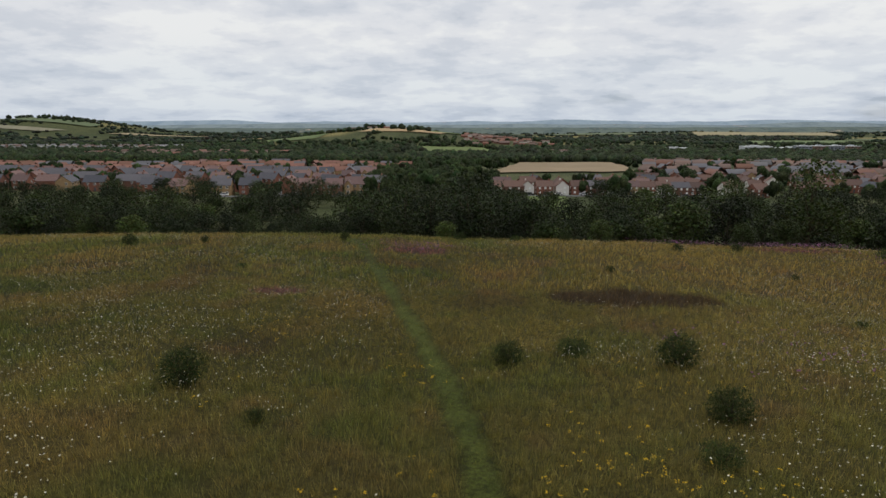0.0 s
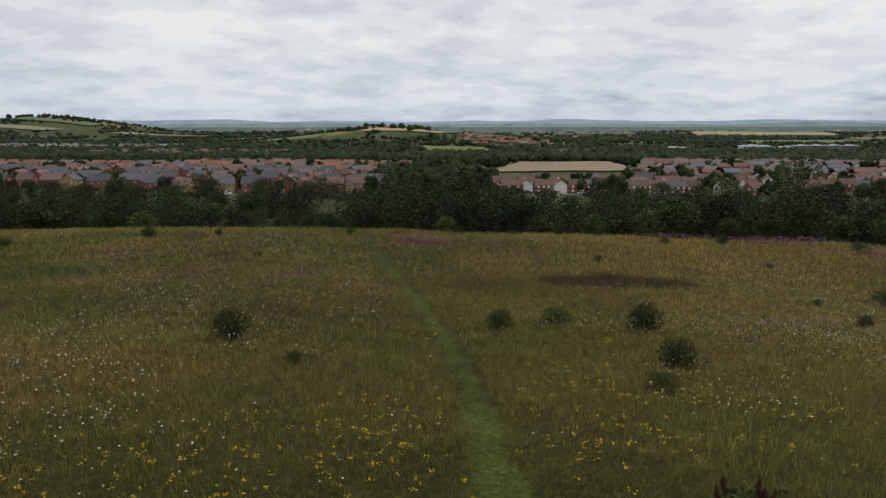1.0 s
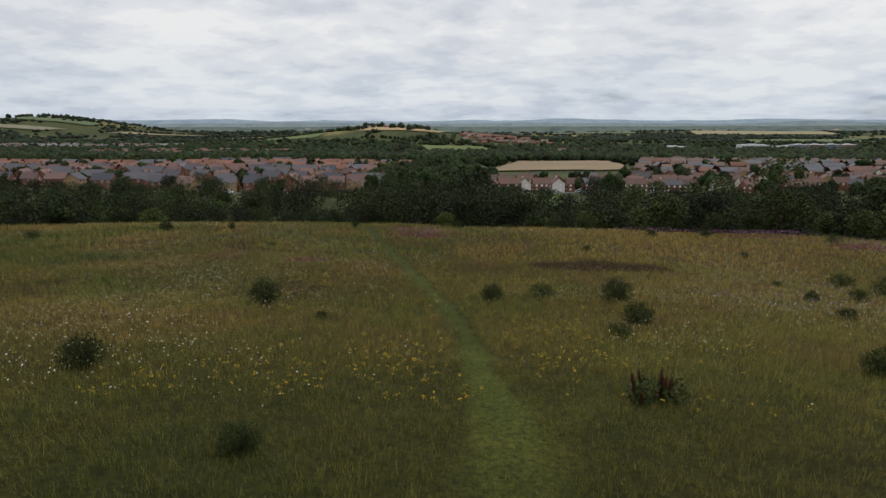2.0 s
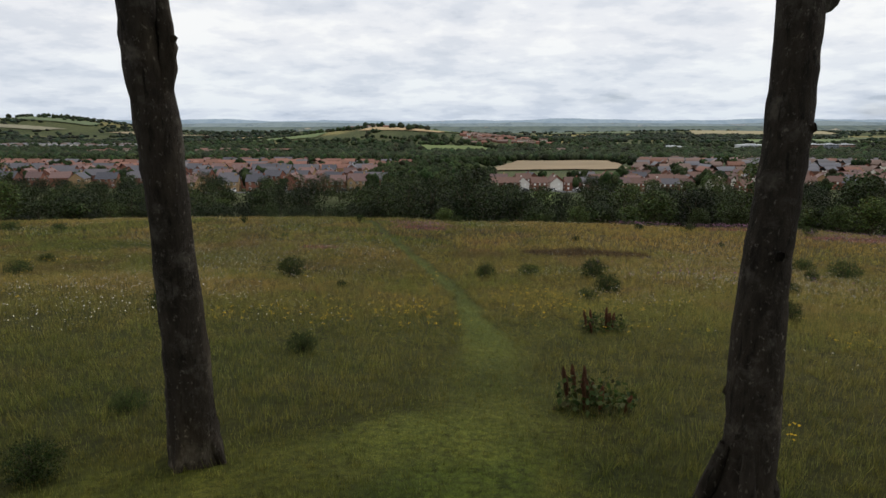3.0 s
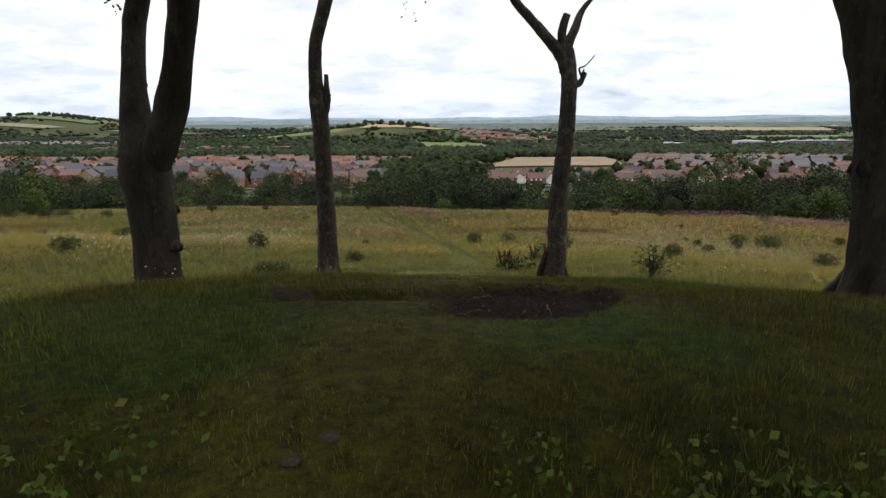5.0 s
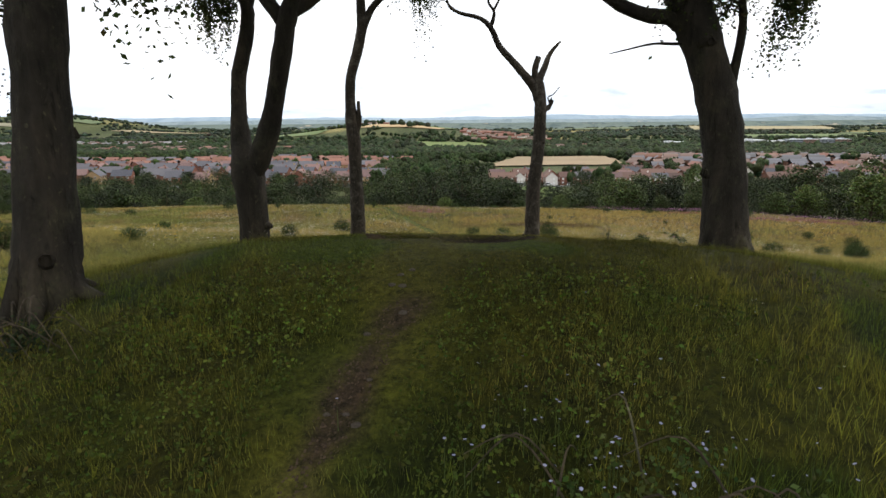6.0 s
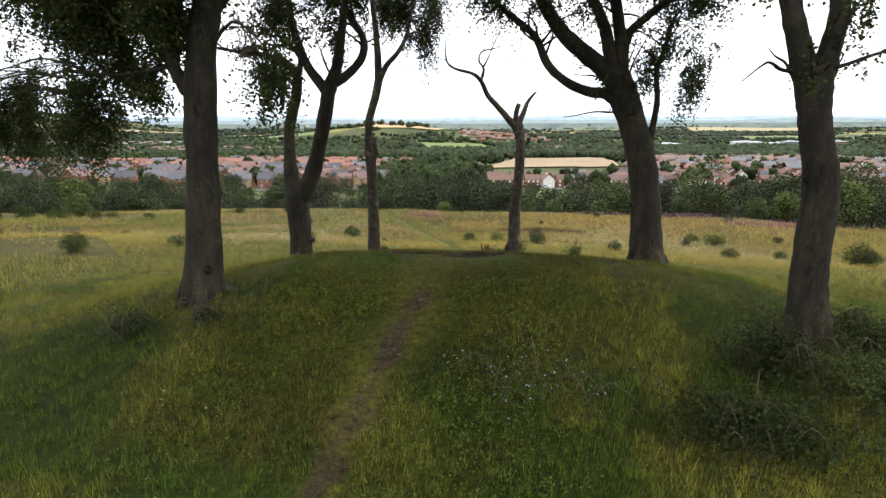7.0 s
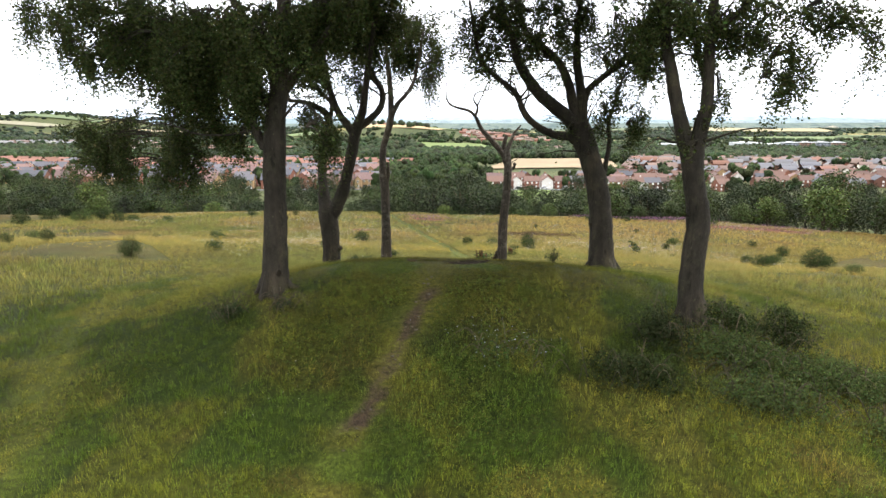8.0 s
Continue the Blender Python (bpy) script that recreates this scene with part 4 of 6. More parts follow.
t4_limbs = [
    [(0.0, 0.0, 0.0, 0.644), (-0.019, 0.077, 0.644, 0.522), (-0.057, 0.204, 1.702, 0.473), (-0.187, 0.345, 2.873, 0.459), (-0.397, 0.456, 3.803, 0.446), (-0.655, 0.553, 4.612, 0.445), (-0.903, 0.636, 5.297, 0.468), (-1.104, 0.704, 5.865, 0.42)],
    [(-1.134, 0.616, 5.135, 0.211), (-1.461, 0.625, 5.347, 0.187), (-2.0, 0.624, 5.414, 0.164), (-2.589, 0.635, 5.646, 0.152), (-3.113, 0.665, 6.035, 0.14), (-3.42, 0.705, 6.439, 0.14), (-3.733, 0.755, 7.126, 0.116), (-4.367, 0.738, 7.639, 0.104), (-4.948, 0.73, 8.126, 0.092), (-5.3, 0.713, 8.784, 0.08), (-5.466, 0.696, 9.649, 0.068), (-5.655, 0.687, 10.708, 0.045)],
    [(-1.194, 0.69, 5.753, 0.326), (-1.677, 0.694, 6.211, 0.291), (-2.445, 0.717, 6.823, 0.266), (-3.071, 0.679, 7.448, 0.23), (-3.597, 0.628, 8.278, 0.205), (-3.895, 0.577, 9.173, 0.157), (-4.253, 0.526, 10.004, 0.133), (-4.56, 0.467, 11.428, 0.087)],
    [(-1.105, 0.699, 5.821, 0.28), (-1.359, 0.975, 6.783, 0.212), (-1.572, 1.162, 7.599, 0.19), (-1.962, 1.323, 8.383, 0.167), (-2.664, 1.485, 9.035, 0.157), (-3.376, 1.654, 9.705, 0.134), (-3.627, 1.815, 10.871, 0.098)],
    [(-1.011, 0.69, 5.751, 0.28), (-0.986, 0.83, 6.775, 0.21), (-1.162, 0.874, 7.675, 0.185), (-1.283, 0.882, 8.566, 0.161), (-1.286, 0.899, 9.66, 0.125), (-1.185, 0.916, 11.354, 0.09)],
    [(-0.943, 0.785, 6.546, 0.163), (-0.757, 0.908, 7.233, 0.14), (-0.246, 0.976, 7.681, 0.128), (0.35, 1.052, 8.184, 0.116), (1.065, 1.12, 8.919, 0.093), (1.485, 1.188, 9.92, 0.069), (1.675, 1.256, 11.027, 0.046)],
    [(-0.072, 0.443, 3.688, 0.141), (0.058, 0.492, 4.383, 0.105), (0.15, 0.554, 5.185, 0.093), (0.085, 0.616, 5.984, 0.081), (0.315, 0.676, 6.766, 0.069), (0.45, 0.662, 7.427, 0.05), (0.674, 0.628, 7.85, 0.034)],
]
grove_tree("leaning beech with long crooked branches", (6.505, -13.1, 4.902), t4_limbs, [(1.1, 0.5, 5.6, 0.42, 0.69), (1.26, 0.6, 6.21, 0.32, 0.55), (-0.08, 0.7, 6.21, 0.32, 0.46), (0.41, 0.5, 6.88, 0.32, 0.5), (-4.53, 1.0, 10.02, 0.96, 0.64), (-2.86, 0.8, 10.4, 1.24, 0.5), (-1.08, 0.7, 10.25, 1.12, 0.49), (0.12, 0.5, 9.68, 0.76, 0.67), (-5.66, 0.5, 9.74, 0.5, 0.63), (1.17, 0.9, 8.65, 0.41, 0.59), (-1.86, 0.5, 9.6, 0.58, 0.31), (-4.74, 0.8, 8.91, 0.32, 0.55), (-1.6, -0.35, 13.0, 3.35, 1.68), (1.91, -1.19, 12.4, 2.75, 1.46), (-4.57, -2.02, 13.02, 2.65, 1.4), (-2, -3, 13.4, 4, 2), (2, 2, 13.4, 4, 2), (-5, 0, 14, 4, 2)], M_BEECH, 24, thick=42, twiggy=24)

t5_limbs = [
    [(0.0, 0.0, 0.0, 0.447), (-0.032, 0.053, 0.534, 0.363), (-0.05, 0.12, 1.202, 0.337), (0.023, 0.202, 2.023, 0.326), (0.058, 0.275, 2.753, 0.324), (-0.076, 0.348, 3.482, 0.3), (-0.175, 0.412, 4.116, 0.298), (-0.228, 0.463, 4.627, 0.337), (-0.274, 0.493, 4.934, 0.352)],
    [(-0.399, 0.482, 4.825, 0.24), (-0.591, 0.529, 5.453, 0.207), (-0.756, 0.583, 6.075, 0.191), (-0.897, 0.635, 6.762, 0.173), (-1.111, 0.642, 7.519, 0.156), (-1.302, 0.633, 8.395, 0.123), (-1.51, 0.617, 9.529, 0.091), (-1.836, 0.6, 10.905, 0.06)],
    [(-0.116, 0.483, 4.83, 0.224), (0.034, 0.495, 5.455, 0.182), (0.083, 0.514, 6.142, 0.172), (0.055, 0.531, 6.892, 0.155), (0.016, 0.492, 7.757, 0.137), (0.019, 0.442, 8.736, 0.104), (0.118, 0.392, 9.939, 0.073)],
    [(0.171, 0.615, 6.153, 0.095), (0.014, 0.837, 6.785, 0.081), (-0.154, 1.017, 7.436, 0.073), (-0.35, 1.175, 8.259, 0.057)],
    [(0.168, 0.7, 7.66, 0.094), (0.562, 0.717, 8.11, 0.077), (1.115, 0.733, 8.682, 0.062), (1.804, 0.742, 9.252, 0.046), (2.67, 0.758, 9.525, 0.038), (3.608, 0.775, 9.24, 0.023)],
]
grove_tree("stout beech forked in two above the brambles", (7.59, -20.7, 5.48), t5_limbs, [(-1.43, 0.5, 8.17, 0.77, 0.65), (-1.48, 0.9, 7.33, 0.38, 0.61), (-0.03, 0.8, 8.05, 0.53, 0.78), (0.7, 0.5, 7.86, 0.64, 0.77), (1.8, 0.7, 7.58, 0.56, 0.84), (2.07, 0.5, 6.37, 0.28, 0.65), (2.58, 0.9, 6.92, 0.35, 0.7), (0.35, 0.5, 6.45, 0.09, 0.63), (-0.27, 0.7, 7.3, 0.14, 0.79), (3.52, 0.5, 8.26, 0.75, 0.51), (4.35, 0.5, 7.61, 0.24, 0.76), (0.96, 0.0, 8.28, 0.89, 0.44), (2.69, 0.5, 8.48, 0.45, 0.3), (-0.67, 0.1, 8.31, 0.6, 0.51), (-3.12, 0.46, 11.46, 2.92, 1.54), (-4, 2, 13.5, 4, 2), (0, -2, 13.2, 4, 2), (3, 1, 13.4, 3.4, 2)], M_BEECH, 25, thick=50)

# ---- shrubs in the meadow ----


def shrub(name, label, width, height, leaf, n, colour, seed, sparse=False):
    """A low shrub: forked stems and many small leaves."""
    r = np.random.RandomState(seed)
    root = tagged(new(name), label, "shrub", "shrubs in the meadow")
    for i in range(9):
        a, q = r.uniform(0, 6.28), r.uniform(0.3, 0.85)
        ex, ey, ez = math.cos(a) * q * width / 2, math.sin(a) * q * width / 2, height * r.uniform(0.55, 0.98)
        part_mesh("stem", tubes_mesh("stem", [tube([(0, 0, -0.1, 0.03), (ex * 0.35, ey * 0.35, ez * 0.4, 0.02), (ex, ey, ez, 0.006)], 5, 0.2, seed + i)], M_TWIG), root)
    st, d = in_blob(n, 0, 0, height * 0.48, width / 2, width / 2, height * 0.46, r, 0.45 if not sparse else 0.7)
    lump = 1 + 0.35 * (vnoise(st[:, 0] * 3 + seed, st[:, 1] * 3 + st[:, 2] * 2, 1.0, seed, 2) - 0.5)
    st = st * lump[:, None]
    st[:, 2] = np.maximum(st[:, 2], 0.05)
    ways = d * 0.7 + (0, 0, 0.35)
    leafy("foliage", [leaf_sprays(st, ways, width * 0.16, 5, leaf, colour, seed)], M_LEAF, root)
    return root


def planted(kind, x, y, scale, turn):
    return copy_thing(kind, pose(x, y, land1(x, y) - 0.03, 0, 0, turn) @ Matrix.Scale(scale, 4))


SHRUB_GREEN = (0.026, 0.040, 0.012)
gorse = [shrub("gorse_bush", "dense dark green bush in the meadow grass", 1.3, 1.15, 0.05, 950, SHRUB_GREEN, 71),
         shrub("gorse_bush", "rounded dark green bush among white flowers", 1.4, 1.0, 0.05, 950, (0.030, 0.044, 0.014), 72),
         shrub("gorse_bush", "loose low green bush in the meadow grass", 1.5, 0.85, 0.05, 800, (0.040, 0.060, 0.018), 73)]
GORSE_AT = [(-9.75, 16.5, 1.13), (0.1, 21.4, 0.95), (2.7, 22.8, 0.95), (6.3, 21.6, 1.25), (5.9, 16.0, 1.05), (4.4, 12.8, 0.7), (23.8, 47.5, 0.55), (9.4, 47.6, 0.6), (-19.0, 43.0, 0.6), (-10.2, 5.6, 0.85), (-6.6, 14.0, 0.42),
            (-22.8, 14.8, 0.95), (10.4, 8.4, 0.85), (18.6, 9.4, 1.0), (26.2, 31.5, 1.7), (22.0, 28.0, 0.8), (16.8, 20.5, 0.75), (-17.3, 2.0, 0.95), (-21.0, -2.0, 1.2), (-26.3, 21.2, 0.75), (-30.0, 17.0, 0.6),
            (30.6, 14.4, 1.9), (32.4, 16.0, 1.4), (31.5, 10.4, 1.1), (34.4, 27.5, 1.2), (26.2, 17.6, 0.95), (24.9, 34.6, 1.3), (17.8, 25.3, 0.7), (34.9, 35.9, 0.9), (-62.5, 52.3, 2.6), (-60.0, 54.0, 2.0), (-54.3, 49.0, 1.7), (-52.4, 49.6, 1.5),
            (-32.9, 6.3, 1.0), (-33.6, 3.0, 0.9), (-38.5, 11.9, 1.1), (-66.0, 44.0, 2.2), (-70.0, 55.0, 2.4), (-47.0, 50.0, 1.2), (-36.4, 57.0, 1.3), (13.7, 70.0, 1.0), (19.0, 31.5, 0.5), (-5.6, -5.8, 0.55), (-4.6, 1.6, 0.6), (-6.2, -3.0, 0.45),
            (-16.0, 64.0, 1.0), (-3.5, 70.0, 1.2), (3.0, 70.0, 1.0), (9.0, 71.0, 1.3), (27.0, 66.0, 1.1), (40.0, 62.0, 1.4), (-30.0, 60.0, 0.8), (20.0, 64.0, 0.9)]
r_bush = random.Random(4)
for i, (x, y, s) in enumerate(GORSE_AT):
    planted(gorse[i % 3], x, y, s * 0.85, r_bush.uniform(0, 360))
for g in gorse:
    g.location = (24 + 3 * gorse.index(g), 10 + 5 * gorse.index(g), land1(24 + 3 * gorse.index(g), 10 + 5 * gorse.index(g)))
thin = shrub("hawthorn_sapling", "thin young hawthorn beside the dead tree", 1.0, 1.1, 0.05, 260, (0.034, 0.046, 0.016), 75, True)
thin.location = (5.5, -4.9, land1(5.5, -4.9))
thorn = shrub("hawthorn_sapling", "small dark sapling at the foot of the barrow", 1.1, 0.55, 0.045, 240, (0.050, 0.060, 0.020), 76, True)
thorn.location = (-4.3, -8.4, land1(-4.3, -8.4))


def dock(x, y, seed):
    """A clump of dock with upright rusty seed heads."""
    r = np.random.RandomState(seed)
    root = tagged(new("dock_clump"), "dock clump with upright rusty seed heads", "weed", "docks by the path")
    root.location = (x, y, land1(x, y))
    spikes, leaves = [], []
    for i in range(9):
        a, q = r.uniform(0, 6.28), r.uniform(0.05, 0.75)
        bx, by, h = math.cos(a) * q * 0.8, math.sin(a) * q * 0.5, r.uniform(0.35, 0.75)
        spikes.append(tube([(bx, by, -0.05, 0.012), (bx * 1.1, by * 1.1, h * 0.45, 0.035), (bx * 1.2, by * 1.2, h * 0.8, 0.04), (bx * 1.25, by * 1.25, h, 0.01)], 6, 0.5, seed + i))
    for piece in spikes:
        part_mesh("seed_head", tubes_mesh("seed_head", [piece], M_RUST), root, "rusty brown seed head")
    st, d = in_blob(110, 0, 0, 0.2, 0.65, 0.4, 0.18, r, 0.5)
    leafy("leaves", [leaf_sprays(st, d + (0, 0, 0.5), 0.2, 3, 0.12, (0.045, 0.062, 0.020), seed)], M_LEAF, root)


M_RUST = bark_material("dock_seed", (0.06, 0.025, 0.012), (0.14, 0.06, 0.03), (0.10, 0.05, 0.02), 4)
dock(1.7, -2.6, 81)
dock(3.5, 5.2, 84)

# ---- bramble thicket beside the stout beech ----


def bramble(x, y, wx, wy, h, n, seed, colour):
    r = np.random.RandomState(seed)
    root = tagged(new("bramble_thicket"), "tangled dark green bramble thicket on the barrow slope", "bramble", "brambles round the beech")
    root.location = (x, y, land1(x, y))
    st = np.stack([r.normal(0, wx * 0.45, n), r.normal(0, wy * 0.45, n), np.zeros(n)], 1)
    q = np.clip(1 - (st[:, 0] / wx / 1.1) ** 2 - (st[:, 1] / wy / 1.1) ** 2, 0.05, 1)
    top = h * np.sqrt(q) * (0.55 + 0.9 * vnoise(st[:, 0] + x, st[:, 1] + y, 0.9, seed, 2))
    st[:, 2] = land(st[:, 0] + x, st[:, 1] + y) - land1(x, y) + top * r.uniform(0.25, 1.0, n)
    ways = r.normal(0, 0.6, (n, 3)) + (0, 0, 0.1)
    canes = []
    for i in range(14):
        k = r.randint(0, n)
        p = st[k]
        a = r.uniform(0, 6.28)
        e = p + np.array((math.cos(a) * 0.9, math.sin(a) * 0.9, 0.1))
        canes.append(tube([(p[0], p[1], p[2] - top[k], 0.012), (*((p + e) / 2 + (0, 0, 0.3)), 0.009), (*e, 0.004)], 4, 0.1, seed + i))
    part_mesh("cane_tangle", tubes_mesh("cane_tangle", canes, M_TWIG), root, kind="stuff")
    leafy("leaves", [leaf_sprays(st, ways, 0.32, 8, 0.058, np.array(colour) * 0.9, seed)], M_LEAF, root)


bramble(6.3, -22.2, 0.9, 0.7, 0.85, 620, 91, (0.026, 0.034, 0.012))
bramble(8.6, -20.9, 1.1, 0.8, 0.75, 760, 92, (0.032, 0.044, 0.013))
bramble(10.1, -21.2, 0.8, 0.7, 1.2, 620, 94, (0.024, 0.034, 0.010))
bramble(5.2, -23.9, 1.4, 0.8, 0.65, 1000, 93, (0.030, 0.040, 0.012))
bramble(8.3, -22.6, 1.6, 1.0, 0.6, 1200, 95, (0.048, 0.066, 0.020))
bramble(10.6, -23.2, 1.9, 1.3, 0.6, 1500, 97, (0.054, 0.074, 0.022))
bramble(13.0, -24.0, 1.9, 1.5, 0.55, 1500, 101, (0.054, 0.076, 0.022))
bramble(8.2, -24.4, 1.6, 0.9, 0.45, 900, 96, (0.058, 0.078, 0.025))
bramble(11.2, -25.4, 1.6, 1.0, 0.4, 900, 102, (0.062, 0.084, 0.026))
bramble(2.2, -23.2, 1.3, 0.8, 0.26, 150, 98, (0.050, 0.074, 0.020))
bramble(-4.6, -20.9, 0.4, 0.35, 0.3, 70, 99, (0.030, 0.040, 0.018))
bramble(-6.2, -20.9, 0.55, 0.4, 0.45, 190, 100, (0.034, 0.046, 0.018))

# ---- broad-leaved herbs between the grasses of the slope ----
r_hb = np.random.RandomState(61)
hx, hy = r_hb.uniform(-11, 13, 52000), r_hb.uniform(-38, -19.5, 52000)
ok = (r_hb.rand(len(hx)) < smooth(vnoise(hx, hy, 2.6, 35, 3), 0.40, 0.62)) & (away(hx, hy, WORN) > 0.55)
hx, hy = hx[ok][:17000], hy[ok][:17000]
st = np.stack([hx, hy, land(hx, hy) + r_hb.uniform(0.06, 0.26, len(hx))], 1)
v, f, c = leaf_sprays(st, r_hb.normal(0, 0.5, st.shape) + (0, 0, 0.6), 0.14, 4, 0.045, (0.052, 0.068, 0.012), 62, 0.1)
c = c * (0.5 + 1.0 * np.repeat(vnoise(hx, hy, 1.1, 36, 2), 4))[:, None]
tagged(new("slope_herbs", mesh_from("slope_herbs", v, f, c, M_LEAF)), "low broad-leaved green herbs on the barrow slope", "weeds", kind="stuff")

# ---- loose things round the pits ----
M_STRAW = bark_material("dry_straw", (0.08, 0.062, 0.04), (0.20, 0.16, 0.11), (0.15, 0.13, 0.085), 6)
M_STALK = bark_material("dead_stalks", (0.05, 0.040, 0.022), (0.12, 0.095, 0.055), (0.10, 0.085, 0.05), 6)
r_twig = random.Random(8)


def lying(name, label, x, y, long, turn, rad, mat, bend=0.06):
    pts = []
    for i in range(5):
        u = (i / 4 - 0.5) * long
        px = x + math.cos(turn) * u - math.sin(turn) * bend * long * math.sin(i * 0.8)
        py = y + math.sin(turn) * u + math.cos(turn) * bend * long * math.sin(i * 0.8)
        pts.append((px, py, land1(px, py) + rad + 0.02 * (i % 2), rad * (1 - 0.15 * i)))
    ob = new(name, tubes_mesh(name, [tube(pts, 6, 0.2, int(x * 100) % 97)], mat))
    return tagged(ob, label, "twig", "twigs round the pits")


for i in range(5):
    lying("twig", "pale dry twig lying on bare soil", r_twig.uniform(0.3, 1.6), r_twig.uniform(-17.5, -16.3), r_twig.uniform(0.2, 0.5), r_twig.uniform(0, 3.1), 0.0020, M_STRAW, 0.05)
for i in range(14):
    lying("twig", "dead grass stem lying across the pit edge", r_twig.uniform(-1.2, 0.1), r_twig.uniform(-17.6, -16.8), r_twig.uniform(0.2, 0.45), r_twig.uniform(-0.9, 0.9), 0.0008, M_STALK, 0.09)


def stone(x, y, size, seed):
    bm = bmesh.new()
    bmesh.ops.create_icosphere(bm, subdivisions=2, radius=size)
    r = random.Random(seed)
    k = [r.uniform(2, 5) for _ in range(3)]
    for v in bm.verts:
        n = noise.noise(v.co * 3 / size * 0.3 + Vector(k)) * 0.35
        v.co = Vector((v.co.x * 1.3, v.co.y, v.co.z * 0.6)) * (1 + n)
    ob = part("stone", bm, M_STONE, None, "", True)
    ob.location = (x, y, land1(x, y) + size * 0.15)
    return tagged(ob, "small pale stone bedded in the worn path", "stone", "stones in the worn path")


M_STONE = bark_material("pale_stone", (0.035, 0.028, 0.022), (0.09, 0.075, 0.06), (0.065, 0.06, 0.05), 3)
r_st = random.Random(15)
for i in range(22):
    k = r_st.randrange(2, len(WORN) - 1)
    u = r_st.random()
    x = WORN[k][0] + (WORN[k + 1][0] - WORN[k][0]) * u + r_st.gauss(0, 0.16)
    y = WORN[k][1] + (WORN[k + 1][1] - WORN[k][1]) * u
    stone(x, y, r_st.uniform(0.015, 0.045), i)


def crumbs(name, label, n, size, colour, seed, area=(-1.2, 2.0, -18.0, -12.8)):
    """Loose earth on the bare patches."""
    r = np.random.RandomState(seed)
    x, y = r.uniform(area[0], area[1], n * 6), r.uniform(area[2], area[3], n * 6)
    ok = cover(x, y)[2] > 0.45
    x, y = x[ok][:n], y[ok][:n]
    m = len(x)
    tet = np.array([(1, 0, -0.3), (-0.5, 0.87, -0.3), (-0.5, -0.87, -0.3), (0.1, 0.1, 0.8), (0.6, 0.5, 0.4)])
    s = size * r.uniform(0.4, 1.6, m)
    v = tet[None] * s[:, None, None] * r.uniform(0.6, 1.3, (m, 5, 3)) + np.stack([x, y, land(x, y) + s * 0.2], 1)[:, None]
    f = np.array([(0, 1, 4), (1, 3, 4), (0, 4, 3), (1, 2, 3), (0, 3, 2)])[None] + (np.arange(m) * 5)[:, None, None]
    c = np.repeat(np.array(colour)[None] * r.uniform(0.5, 1.8, (m, 1)), 5, axis=0)
    return tagged(new(name, mesh_from(name, v.reshape(-1, 3), f.reshape(-1, 3), c, M_PETAL)), label, "soil", kind="stuff")


crumbs("soil_crumbs", "dark crumbs of earth on the bare patches", 5000, 0.014, (0.020, 0.014, 0.011), 51)
crumbs("path_crumbs", "brown crumbs of dry earth along the worn path", 2600, 0.013, (0.042, 0.029, 0.020), 53, (-1.9, 0.6, -29.5, -19.6))
crumbs("leaf_litter", "pale bits of dead leaf on the bare patches", 220, 0.012, (0.085, 0.065, 0.048), 52)


def turf_clod(x, y, size, seed):
    """A torn lip of matted turf beside a pit, with dead grass lying over it."""
    bm = bmesh.new()
    bmesh.ops.create_icosphere(bm, subdivisions=4, radius=size)
    r = random.Random(seed)
    for v in bm.verts:
        n = noise.noise(v.co * 1.1 / size + Vector((seed, 0, 0))) * 0.6 + noise.noise(v.co * 2.6 / size) * 0.3
        q = Vector((v.co.x * 1.3, v.co.y * 0.8, v.co.z * 0.42)) * (1 + n)
        v.co = q + Vector((0, 0, noise.noise(q * 30) * 0.16 * size - 0.15 * q.x))
    V, F = [], []
    for v in [v for v in bm.verts if v.co.z > -0.2 * size]:
        for _ in range(2):
            a, long, w = r.uniform(-0.5, 0.5) + (3.14 if r.random() < 0.4 else 0), r.uniform(0.03, 0.09), r.uniform(0.0008, 0.0018)
            k = len(V)
            V += [v.co + Vector((0, -w, 0)), v.co + Vector((0, w, 0)), v.co + Vector((long * math.cos(a), long * math.sin(a) - 0.01, r.uniform(-0.02, 0.02)))]
            F.append((k, k + 1, k + 2))
    ob = part("turf_clod", bm, M_TURF, None, "", True)
    part_mesh("grass_mat", mesh_from("grass_mat", np.array([tuple(p) for p in V]), np.array(F), np.repeat(np.array([(0.075, 0.056, 0.034)]) * np.random.RandomState(seed).uniform(0.4, 1.3, (len(F), 1)), 3, axis=0), M_GRASS), ob, "flattened dry grass", "stuff")
    ob.location = (x, y, land1(x, y) + size * 0.02)
    return tagged(ob, "torn lip of dry matted turf beside a pit", "turf", "torn turf round the pits")


M_TURF = bark_material("matted_turf", (0.024, 0.016, 0.009), (0.075, 0.050, 0.028), (0.035, 0.034, 0.012), 5)
turf_clod(-1.01, -17.15, 0.13, 3)


